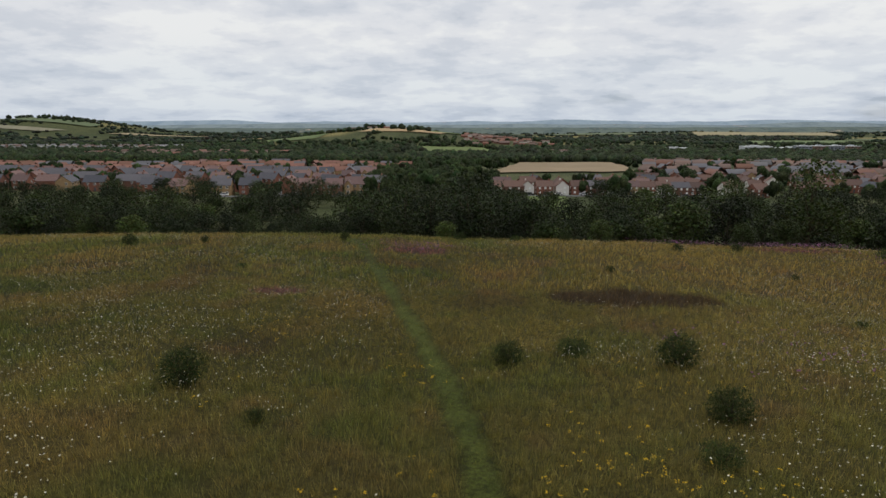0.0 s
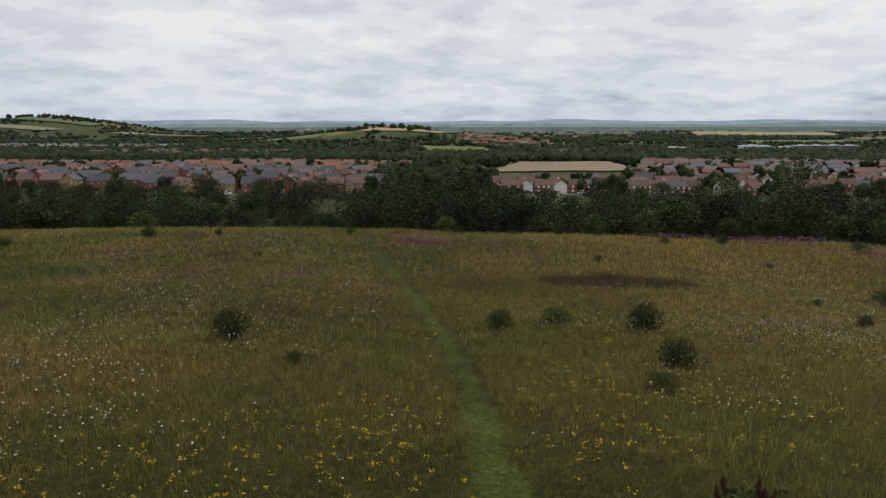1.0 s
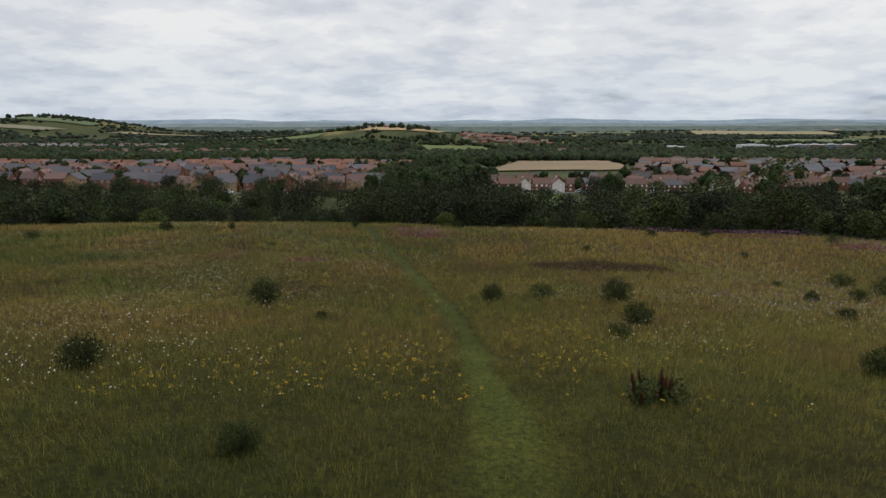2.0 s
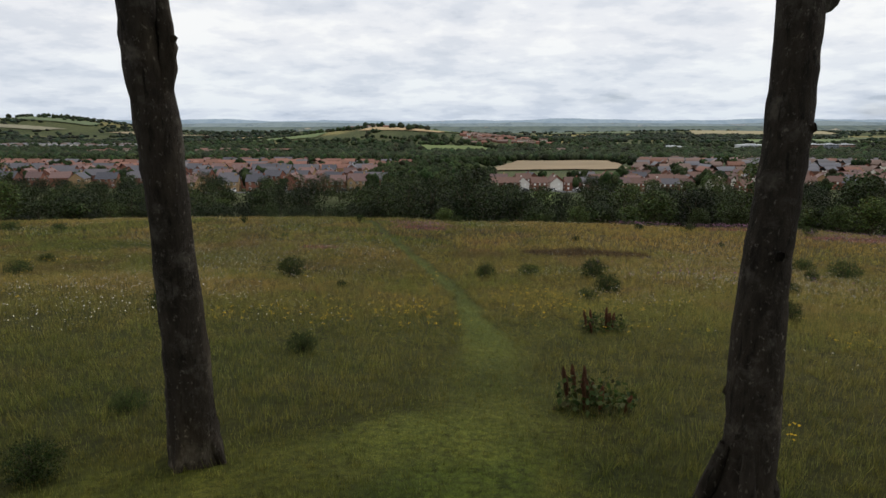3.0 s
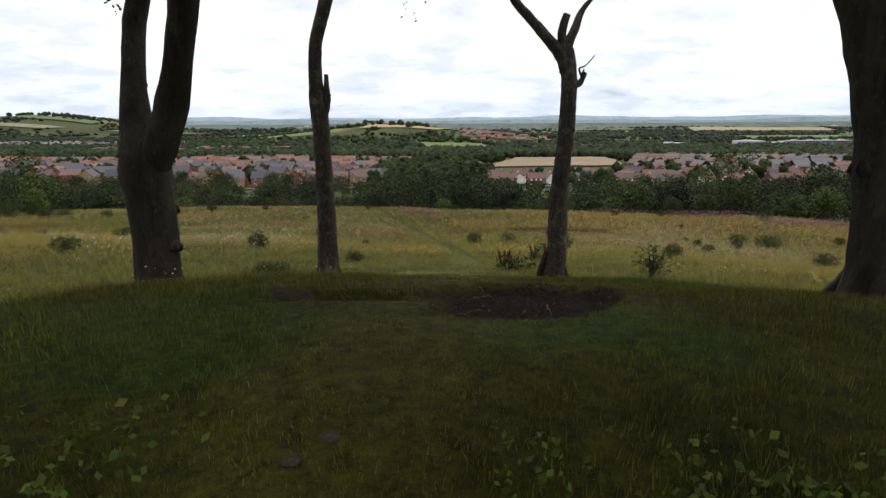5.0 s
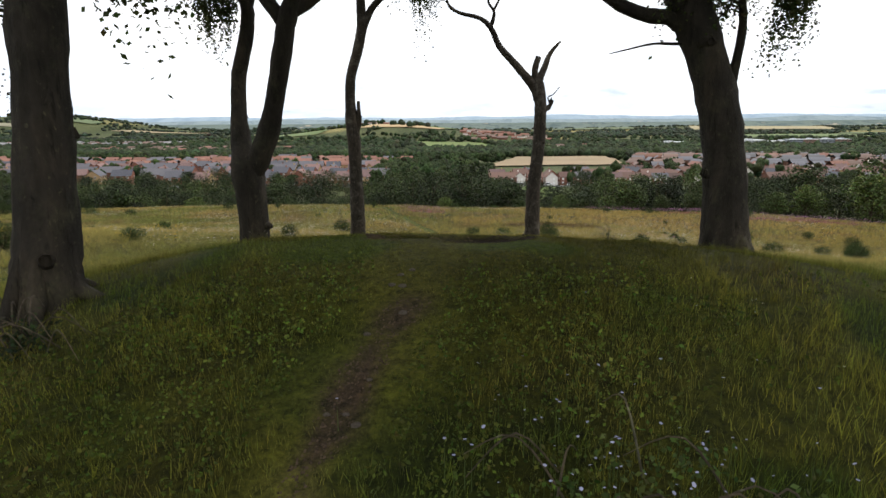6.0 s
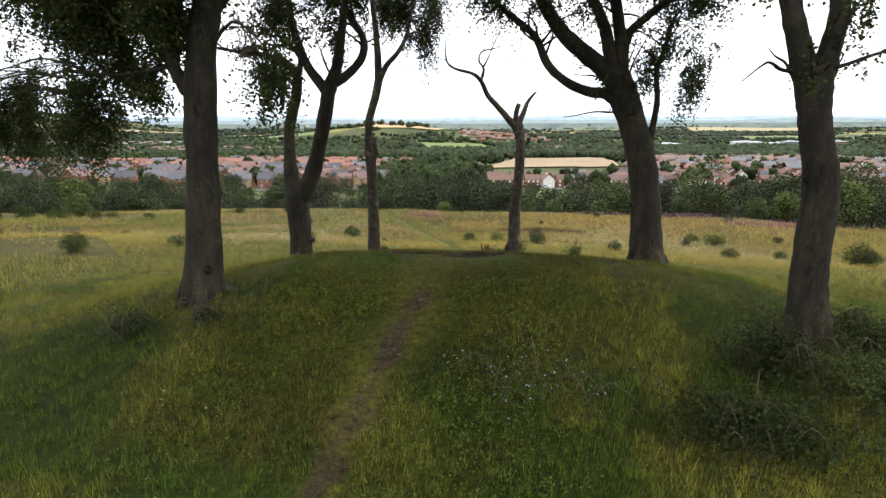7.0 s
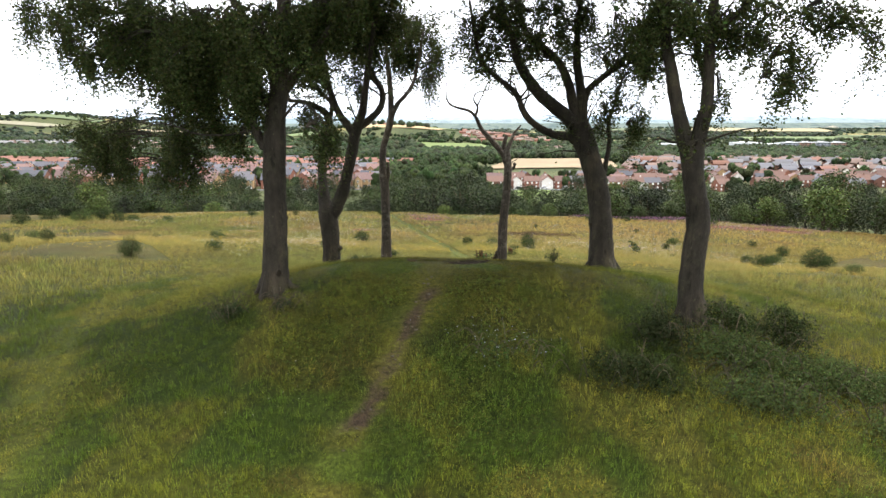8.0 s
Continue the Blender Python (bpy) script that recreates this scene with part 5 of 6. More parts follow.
def fringe(n, seed):
    """Long grass bending over the broken edges of the pits, and thin dead stalks."""
    r = np.random.RandomState(seed)
    x, y = r.uniform(-1.6, 2.0, n * 6), r.uniform(-18.0, -15.8, n * 6)
    soil = cover(x, y)[2]
    ok = (soil > 0.10) & (soil < 0.65)
    x, y = x[ok][:n], y[ok][:n]
    m = len(x)
    z, a, b = land(x, y), r.uniform(0, 6.28, m), r.normal(-1.57, 0.8, m)
    long, w = r.uniform(0.05, 0.16, m), r.uniform(0.0012, 0.0026, m)
    v = np.empty((m, 3, 3), np.float32)
    v[:, 0] = np.stack([x - w * np.cos(a), y - w * np.sin(a), z - 0.01], 1)
    v[:, 1] = np.stack([x + w * np.cos(a), y + w * np.sin(a), z - 0.01], 1)
    v[:, 2] = np.stack([x + long * np.cos(b), y + long * np.sin(b), z + long * r.uniform(-0.1, 0.9, m)], 1)
    c = np.where(r.rand(m, 1) < 0.25, (0.085, 0.066, 0.034), (0.034, 0.038, 0.010)) * r.uniform(0.5, 1.4, (m, 1))
    return tagged(new("pit_edge_grass", mesh_from("pit_edge_grass", v.reshape(-1, 3), np.arange(3 * m).reshape(-1, 3), np.repeat(c, 3, axis=0), M_GRASS)), "matted grass bending over the broken pit edges", "grass", kind="stuff")


fringe(4200, 61)


# ---- the belt of trees below the brow, and the valley woods ----


def belt_tree(label, height, width, colour, seed, shape=1.0):
    """A field-edge tree: trunk, limbs and a lumpy crown of leaf clumps."""
    r = np.random.RandomState(seed)
    root = tagged(new("hedgerow_tree"), label, "tree", "belt of trees below the field")
    pieces = [tube([(0, 0, -0.5, 0.32), (0.1, 0, height * 0.25, 0.25), (0.0, 0.1, height * 0.6, 0.14), (0.1, 0, height * 0.85, 0.05)], 8, 0.15, seed)]
    sprays = []
    lumps = []
    for i in range(12):
        a, q = i * 2.4 + r.uniform(-0.4, 0.4), r.uniform(0.25, 0.62)
        z = height * r.uniform(0.15, 0.86)
        k = math.sqrt(max(0.15, 1 - ((z / height - 0.45) / 0.55) ** 2))
        x, y = math.cos(a) * q * width * 0.6 * k, math.sin(a) * q * width * 0.6 * k
        lumps.append((x, y, z, width * r.uniform(0.17, 0.34), height * r.uniform(0.11, 0.22) * shape))
        pieces.append(tube([(0, 0, z * 0.55, 0.12), (x * 0.5, y * 0.5, z * 0.8, 0.08), (x, y, z, 0.03)], 5, 0.1, seed + i))
    lumps.append((0, 0, height * 0.9, width * 0.24, height * 0.12))
    part_mesh("trunk", tubes_mesh("trunk", pieces, M_TWIG), root)
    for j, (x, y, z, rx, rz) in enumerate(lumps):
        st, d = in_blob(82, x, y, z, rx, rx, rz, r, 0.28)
        # light from above is put into the leaf colour: higher clumps are paler
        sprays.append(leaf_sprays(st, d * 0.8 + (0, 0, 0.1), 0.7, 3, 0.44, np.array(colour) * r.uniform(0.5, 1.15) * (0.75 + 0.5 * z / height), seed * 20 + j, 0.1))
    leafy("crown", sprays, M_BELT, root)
    return root


BELT = [belt_tree("broad dark green oak in the tree belt", 11.5, 10.5, (0.024, 0.036, 0.010), 201), belt_tree("dense round-topped ash below the field", 12.5, 9.0, (0.027, 0.040, 0.011), 202),
        belt_tree("dark green sycamore in the tree belt", 10.0, 9.5, (0.016, 0.024, 0.008), 203), belt_tree("lighter green willow at the field edge", 8.0, 7.5, (0.040, 0.058, 0.016), 204, 1.2),
        belt_tree("low spreading hawthorn at the field edge", 5.5, 7.0, (0.022, 0.034, 0.010), 205)]
r_belt = random.Random(21)
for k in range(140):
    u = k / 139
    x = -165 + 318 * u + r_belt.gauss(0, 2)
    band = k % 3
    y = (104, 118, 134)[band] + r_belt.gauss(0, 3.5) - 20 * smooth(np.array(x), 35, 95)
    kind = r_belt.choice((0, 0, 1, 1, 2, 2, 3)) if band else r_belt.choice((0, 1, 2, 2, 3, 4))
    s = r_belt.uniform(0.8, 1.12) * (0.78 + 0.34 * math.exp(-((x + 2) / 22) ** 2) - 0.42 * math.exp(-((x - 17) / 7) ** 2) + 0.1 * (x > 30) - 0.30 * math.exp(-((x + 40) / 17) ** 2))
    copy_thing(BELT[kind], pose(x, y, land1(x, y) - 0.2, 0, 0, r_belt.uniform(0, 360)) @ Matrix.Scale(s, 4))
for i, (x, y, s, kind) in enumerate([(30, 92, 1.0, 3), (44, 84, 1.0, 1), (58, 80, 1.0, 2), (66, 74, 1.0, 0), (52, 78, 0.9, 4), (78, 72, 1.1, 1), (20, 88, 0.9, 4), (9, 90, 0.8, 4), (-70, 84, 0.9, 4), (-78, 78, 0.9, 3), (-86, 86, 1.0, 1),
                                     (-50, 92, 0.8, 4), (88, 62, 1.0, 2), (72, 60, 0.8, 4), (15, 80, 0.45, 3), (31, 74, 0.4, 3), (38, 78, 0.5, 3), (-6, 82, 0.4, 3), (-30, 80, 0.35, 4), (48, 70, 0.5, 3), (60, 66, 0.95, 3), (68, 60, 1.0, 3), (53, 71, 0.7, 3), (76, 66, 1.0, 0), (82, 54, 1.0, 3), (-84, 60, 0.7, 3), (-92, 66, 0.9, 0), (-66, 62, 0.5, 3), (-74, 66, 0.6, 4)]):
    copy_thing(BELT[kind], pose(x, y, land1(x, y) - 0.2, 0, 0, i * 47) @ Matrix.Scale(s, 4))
for i, b in enumerate(BELT):
    x, y = -22 + 11 * i, 112 + 3 * (i % 2)
    b.location = (x, y, land1(x, y) - 0.2)

# fields, roads and built-up land of the valley, in plan: west, east, south, north, skew
FIELDS = [("golden stubble field beyond the houses", 8, 128, 500, 790, 40, (0.185, 0.140, 0.085)), ("green pasture in the valley", 10, 34, 200, 276, 4, (0.085, 0.12, 0.03)),
          ("bright green pasture on the far slope", -100, 60, 1130, 1330, -60, (0.095, 0.125, 0.040)), ("pale stubble field on the ridge", -330, -110, 1600, 1800, 40, (0.30, 0.22, 0.12)),
          ("green field on the ridge", -160, -60, 1660, 1850, 20, (0.095, 0.13, 0.045)), ("straw field on the far hill", -2200, -1720, 2240, 2310, 60, (0.17, 0.16, 0.11)),
          ("straw field on the far hill", -1500, -1120, 2320, 2390, 60, (0.22, 0.18, 0.11)), ("green field on the far hill", -2000, -1650, 2440, 2540, 0, (0.085, 0.11, 0.055)),
          ("straw field in the valley", -900, -600, 1900, 2080, 50, (0.29, 0.22, 0.11)), ("green field in the valley", -640, -420, 1500, 1620, 0, (0.09, 0.12, 0.045)),
          ("pale field in the valley", -420, -300, 930, 1010, 10, (0.20, 0.19, 0.08)), ("pale field in the valley", -180, -120, 1000, 1060, 10, (0.20, 0.17, 0.07)),
          ("green field across the valley", 760, 1150, 1750, 2050, 60, (0.085, 0.115, 0.045)), ("green field across the valley", 1250, 1700, 1900, 2200, 0, (0.080, 0.105, 0.050)),
          ("pale field across the valley", 900, 1500, 2600, 2900, 80, (0.22, 0.19, 0.11)), ("pale field across the valley", 1700, 2300, 3000, 3350, 0, (0.26, 0.20, 0.13)),
          ("straw field across the valley", 1100, 1700, 3400, 3700, 0, (0.28, 0.21, 0.14)), ("green field across the valley", 300, 700, 2700, 2950, 0, (0.085, 0.105, 0.055)),
          ("pale field across the valley", 100, 420, 3300, 3600, 0, (0.22, 0.20, 0.13)), ("green field across the valley", 1900, 2500, 2300, 2550, 0, (0.080, 0.105, 0.050)),
          ("pale field across the valley", 2400, 3000, 3500, 3800, 0, (0.24, 0.20, 0.14))]


def draped(name, label, west, east, south, north, skew, lift, mat, category, nx=14, ny=8):
    xs, ys = np.meshgrid(np.linspace(0, 1, nx), np.linspace(0, 1, ny))
    y = south + (north - south) * ys
    x = west + (east - west) * xs + skew * ys
    x, y = x + 0.04 * (east - west) * (vnoise(ys * 3, xs * 3, 1, 5) - 0.5), y + 0.12 * (north - south) * (vnoise(xs * 4, ys * 4, 1, 6) - 0.5)
    i = np.arange(nx * ny).reshape(ny, nx)
    f = np.stack([i[:-1, :-1], i[:-1, 1:], i[1:, 1:], i[1:, :-1]], -1).reshape(-1, 4)
    me = mesh_from(name, np.stack([x.ravel(), y.ravel(), land(x, y).ravel() + lift], 1), f, None, mat, True)
    return tagged(new(name, me), label, category, kind="structure")


def plain(name, colour, rough=0.9, spread_=0.25, scale=0.05, spec=0.2, each=False):
    m, nt, b = material(name, rough, spec)
    lo, hi = tuple(v * (1 - spread_) for v in colour), tuple(v * (1 + spread_) for v in colour)
    c = ramp(nt, tex(nt, scale, 8, 0.7), [(0.3, lo), (0.7, hi)])
    if each:
        info = nt.nodes.new("ShaderNodeObjectInfo")
        c = mix(nt, c, ramp(nt, info.outputs["Random"], [(0, (0.72, 0.74, 0.78)), (1, (1.3, 1.24, 1.2))]), 1.0, "MULTIPLY")
    nt.links.new(c, b.inputs["Base Color"])
    return m


for label, w_, e_, s_, n_, k_, rgb in FIELDS:
    draped("field", label, w_, e_, s_, n_, k_, 0.6 + 0.0012 * s_, plain("crop", rgb, 0.95, 0.18, 0.02), "field")


r_f = random.Random(33)
for gy_ in (1560, 1780, 2020, 2280, 2560, 2860, 3100):
    for k_ in range(-7, 8):
        if r_f.random() < 0.5:
            cx_, cy_ = k_ * gy_ * 0.13 + r_f.uniform(-60, 60), gy_ + r_f.uniform(-40, 40)
            wide_, deep_ = r_f.uniform(70, 150) * gy_ / 2000, r_f.uniform(60, 110)
            tone_ = r_f.choice((0, 0, 1, 1, 2))
            look_ = (("straw field in the distance", (0.26, 0.20, 0.11)), ("green field in the distance", (0.11, 0.15, 0.055)), ("pale grey-green field in the distance", (0.19, 0.19, 0.11)))[tone_]
            FIELDS.append((look_[0], cx_ - wide_, cx_ + wide_, cy_ - deep_, cy_ + deep_, r_f.uniform(-60, 60), look_[1]))


def built_up(x, y):
    """Where houses stand, so that no wood grows there."""
    left = (y > 276) & (y < 540) & (x > -0.9 * y) & (x < -0.10 * y - 6 - 26 * (y < 440))
    right = (y > 280) & (y < 600) & (x > 0.02 * y) & (x < 0.9 * y)
    right |= (y >= 470) & (y < 760) & (x > 0.24 * y) & (x < 0.95 * y)
    west = ((x + 1050) / 330) ** 2 + ((y - 1400) / 140) ** 2 < 1
    west |= ((x + 560) / 210) ** 2 + ((y - 1080) / 75) ** 2 < 1
    slope = ((x - 60) / 130) ** 2 + ((y - 1500) / 140) ** 2 < 1
    return left | right | west | slope


def in_field(x, y):
    hit = np.zeros(np.shape(x), bool)
    for _, w_, e_, s_, n_, k_, _ in FIELDS:
        q = (y - s_) / (n_ - s_)
        hit |= (q > -0.05) & (q < 1.05) & (x > w_ + k_ * q) & (x < e_ + k_ * q)
    return hit


def ball():
    bm = bmesh.new()
    bmesh.ops.create_icosphere(bm, subdivisions=1, radius=1.0)
    v, f = np.array([p.co[:] for p in bm.verts]), np.array([[p.index for p in q.verts] for q in bm.faces])
    bm.free()
    return v, f


ICO_V, ICO_F = ball()


def wood(name, label, x, y, wide, tall, colour, seed, clumps=1):
    """Many lumpy crowns, packed side by side."""
    r = np.random.RandomState(seed)
    n = len(x) * clumps
    s = np.repeat(r.uniform(0.7, 1.3, len(x)) * wide, clumps)
    tone = np.repeat(r.uniform(0.65, 1.45, len(x)), clumps)
    # the clumps of one crown
    d = r.normal(0, 1, (n, 3))
    d = d / np.linalg.norm(d, axis=1, keepdims=True) * (r.rand(n, 1) ** 0.5) * (0.0 if clumps == 1 else 0.72)
    x, y = np.repeat(x, clumps) + d[:, 0] * s, np.repeat(y, clumps) + d[:, 1] * s
    z = land(x, y) + s * tall / wide * (0.75 + 0.8 * d[:, 2])
    s = s * (1.0 if clumps == 1 else 0.5)
    # crown shading is put into the tint: low clumps darker, high ones lighter
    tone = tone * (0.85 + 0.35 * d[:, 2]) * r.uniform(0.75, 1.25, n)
    lump = 1 + r.uniform(-0.32, 0.28, (n, len(ICO_V)))
    v = ICO_V[None] * lump[..., None] * np.stack([s, s, s * tall / wide], 1)[:, None]
    v = v + np.stack([x, y, z], 1)[:, None]
    f = ICO_F[None] + (np.arange(n) * len(ICO_V))[:, None, None]
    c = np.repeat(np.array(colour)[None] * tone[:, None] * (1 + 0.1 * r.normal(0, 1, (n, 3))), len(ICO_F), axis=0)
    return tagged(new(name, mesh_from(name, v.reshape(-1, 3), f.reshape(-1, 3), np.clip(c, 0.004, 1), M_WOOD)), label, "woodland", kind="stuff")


def wood_material():
    m, nt, b = material("woodland_leaves", 0.9, 0.1)
    at = nt.nodes.new("ShaderNodeAttribute")
    at.attribute_name = "tint"
    v = ramp(nt, tex(nt, 0.35, 6, 0.75), [(0.35, (0.35, 0.38, 0.35)), (0.55, (1, 1, 1)), (0.75, (1.7, 1.65, 1.4))])
    nt.links.new(mix(nt, at.outputs["Color"], v, 1.0, "MULTIPLY"), b.inputs["Base Color"])
    bump(nt, b, tex(nt, 0.7, 6, 0.8), 1.0, 1.5)
    return m


M_WOOD = wood_material()


def scatter(n, y0, y1, seed):
    r = np.random.RandomState(seed)
    y = y0 * (y1 / y0) ** r.rand(n)
    x = y * r.uniform(-0.98, 0.92, n)
    return x, y


x, y = scatter(300, 140, 250, 1)
slope_at = []
for i in np.nonzero(~built_up(x, y) & ~in_field(x, y))[0]:
    if all((x[i] - p) ** 2 + (y[i] - q) ** 2 > 90 for p, q in slope_at):
        slope_at.append((x[i], y[i]))
for i, (p, q) in enumerate(slope_at):
    copy_thing(BELT[(0, 2, 1, 0, 2, 3, 2)[i % 7]], pose(p, q, land1(p, q) - 0.3, 0, 0, i * 71) @ Matrix.Scale(0.85 + 0.3 * float(hashed(p, q, 3)), 4))
x, y = scatter(3000, 292, 800, 2)
ok = ~in_field(x, y) & ~((y > 400) & (y < 575) & (x > -0.01 * y) & (x < 0.26 * y)) & (~built_up(x, y) | (np.random.RandomState(3).rand(len(x)) < 0.10))
wood("valley_wood", "mixed green woodland between the houses", x[ok], y[ok], 4.4, 5.4, (0.028, 0.042, 0.015), 2, 8)
x, y = scatter(11000, 780, 1700, 4)
ok = ~in_field(x, y) & (vnoise(x, y, 260, 41) > 0.20) & (~built_up(x, y) | (np.random.RandomState(6).rand(len(x)) < 0.12)) & (np.abs(y - 1290 - 0.05 * x) + 60 * (x < 380) > 45)
wood("valley_wood", "broad dark woodland across the valley", x[ok], y[ok], 6.0, 5.4, (0.032, 0.046, 0.021), 3)
x, y = scatter(9000, 1700, 3350, 5)
ok = ~in_field(x, y) & (vnoise(x, y * 1.6, 240, 42) > 0.34)
wood("far_wood", "distant dark woods and hedges", x[ok], y[ok], 8.0, 5.0, (0.034, 0.046, 0.030), 4)
# the clumps that crown the far hill and the ridge
for cx, cy, rx, ry, n in ((-1860, 2560, 190, 40, 60), (-2040, 2560, 40, 30, 10), (-1060, 2480, 130, 50, 40), (-205, 1700, 60, 25, 20), (-330, 1720, 50, 20, 6)):
    r = np.random.RandomState(n)
    wood("far_wood", "dark clump of trees crowning the hill", cx + r.normal(0, rx * 0.6, n), cy + r.normal(0, ry, n), 8.0, 8.0, (0.030, 0.042, 0.022), n)

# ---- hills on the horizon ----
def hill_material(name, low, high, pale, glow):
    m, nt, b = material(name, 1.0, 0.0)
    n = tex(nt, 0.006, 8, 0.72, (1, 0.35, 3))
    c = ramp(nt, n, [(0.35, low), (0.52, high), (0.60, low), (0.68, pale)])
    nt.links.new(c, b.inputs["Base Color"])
    # haze is painted in: bluish slope colours and a faint blue glow
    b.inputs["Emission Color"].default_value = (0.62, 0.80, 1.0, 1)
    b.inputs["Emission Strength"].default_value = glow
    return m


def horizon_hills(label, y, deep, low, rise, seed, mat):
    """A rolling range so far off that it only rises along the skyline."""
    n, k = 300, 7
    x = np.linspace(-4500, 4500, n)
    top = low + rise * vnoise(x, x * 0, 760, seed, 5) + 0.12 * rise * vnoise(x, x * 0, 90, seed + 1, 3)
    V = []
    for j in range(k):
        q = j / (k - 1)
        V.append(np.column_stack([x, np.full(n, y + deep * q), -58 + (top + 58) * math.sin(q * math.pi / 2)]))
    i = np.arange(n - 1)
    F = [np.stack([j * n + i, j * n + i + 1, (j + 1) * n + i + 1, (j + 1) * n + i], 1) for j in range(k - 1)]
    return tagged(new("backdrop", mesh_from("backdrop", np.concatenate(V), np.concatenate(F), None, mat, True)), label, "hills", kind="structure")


# each farther range carries more haze in its colour and glow
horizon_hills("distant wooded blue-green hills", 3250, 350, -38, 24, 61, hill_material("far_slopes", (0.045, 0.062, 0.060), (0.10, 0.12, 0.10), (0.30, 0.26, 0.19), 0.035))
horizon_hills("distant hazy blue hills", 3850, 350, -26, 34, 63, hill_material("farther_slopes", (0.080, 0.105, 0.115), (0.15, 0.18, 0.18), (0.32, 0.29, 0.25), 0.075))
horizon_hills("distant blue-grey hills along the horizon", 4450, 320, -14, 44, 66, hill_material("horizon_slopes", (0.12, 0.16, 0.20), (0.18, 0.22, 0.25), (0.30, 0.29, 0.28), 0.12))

# ---- houses ----
BRICKS = {"red": plain("red_brick", (0.20, 0.088, 0.062), 0.9, 0.3, 1.5), "buff": plain("buff_brick", (0.30, 0.20, 0.11), 0.9, 0.25, 1.5), "white": plain("white_render", (0.62, 0.59, 0.55), 0.85, 0.08, 0.8), "brown": plain("brown_brick", (0.14, 0.07, 0.052), 0.9, 0.3, 1.5)}
ROOFS = {"red": plain("red_roof_tile", (0.138, 0.091, 0.086), 0.85, 0.22, 2.0, 0.2, True), "slate": plain("slate_roof_tile", (0.082, 0.082, 0.095), 0.8, 0.2, 2.0, 0.2, True), "brown": plain("brown_roof_tile", (0.105, 0.066, 0.056), 0.85, 0.25, 2.0, 0.2, True)}
M_FRAME = plain("white_window_frame", (0.72, 0.72, 0.70), 0.5, 0.04, 3.0, 0.4)
M_ASPHALT = plain("asphalt", (0.10, 0.10, 0.105), 0.9, 0.2, 0.4)
m_glass, nt_, b_ = material("window_glass", 0.08, 0.5)
b_.inputs["Base Color"].default_value = (0.03, 0.035, 0.04, 1)
M_GLASS = m_glass
m_paint, nt_, b_ = material("dark_door_paint", 0.5, 0.4)
b_.inputs["Base Color"].default_value = (0.05, 0.05, 0.06, 1)
M_DOOR = m_paint


def box(bm, x0, x1, y0, y1, z0, z1):
    v = [bm.verts.new((x, y, z)) for z in (z0, z1) for y in (y0, y1) for x in (x0, x1)]
    for f in ((0, 2, 3, 1), (4, 5, 7, 6), (0, 1, 5, 4), (2, 6, 7, 3), (0, 4, 6, 2), (1, 3, 7, 5)):
        bm.faces.new([v[i] for i in f])


def gable_body(bm, lx, ly, eaves, ridge, base=-1.5):
    """Walls under a ridge that runs along x."""
    a, b = lx / 2, ly / 2
    v = [bm.verts.new(p) for p in ((-a, -b, base), (a, -b, base), (a, b, base), (-a, b, base), (-a, -b, eaves), (a, -b, eaves), (a, b, eaves), (-a, b, eaves), (-a, 0, ridge), (a, 0, ridge))]
    for f in ((0, 1, 5, 4), (2, 3, 7, 6), (1, 2, 6, 9, 5), (3, 0, 4, 8, 7), (0, 3, 2, 1), (4, 5, 9, 8), (6, 7, 8, 9)):
        bm.faces.new([v[i] for i in f])


def roof_slab(bm, lx, ly, eaves, ridge, over=0.35, thick=0.18):
    a, b = lx / 2 + over, ly / 2 + over
    drop = (ridge - eaves) * over / (ly / 2)
    for s in (-1, 1):
        v = [bm.verts.new(p) for p in ((-a, 0, ridge + 0.03), (a, 0, ridge + 0.03), (a, s * b, eaves - drop + 0.03), (-a, s * b, eaves - drop + 0.03), (-a, 0, ridge + thick), (a, 0, ridge + thick), (a, s * b, eaves - drop + thick), (-a, s * b, eaves - drop + thick))]
        for f in ((0, 1, 2, 3), (4, 5, 6, 7), (0, 1, 5, 4), (1, 2, 6, 5), (2, 3, 7, 6), (3, 0, 4, 7)):
            bm.faces.new([v[i] for i in f])
    bmesh.ops.recalc_face_normals(bm, faces=bm.faces)


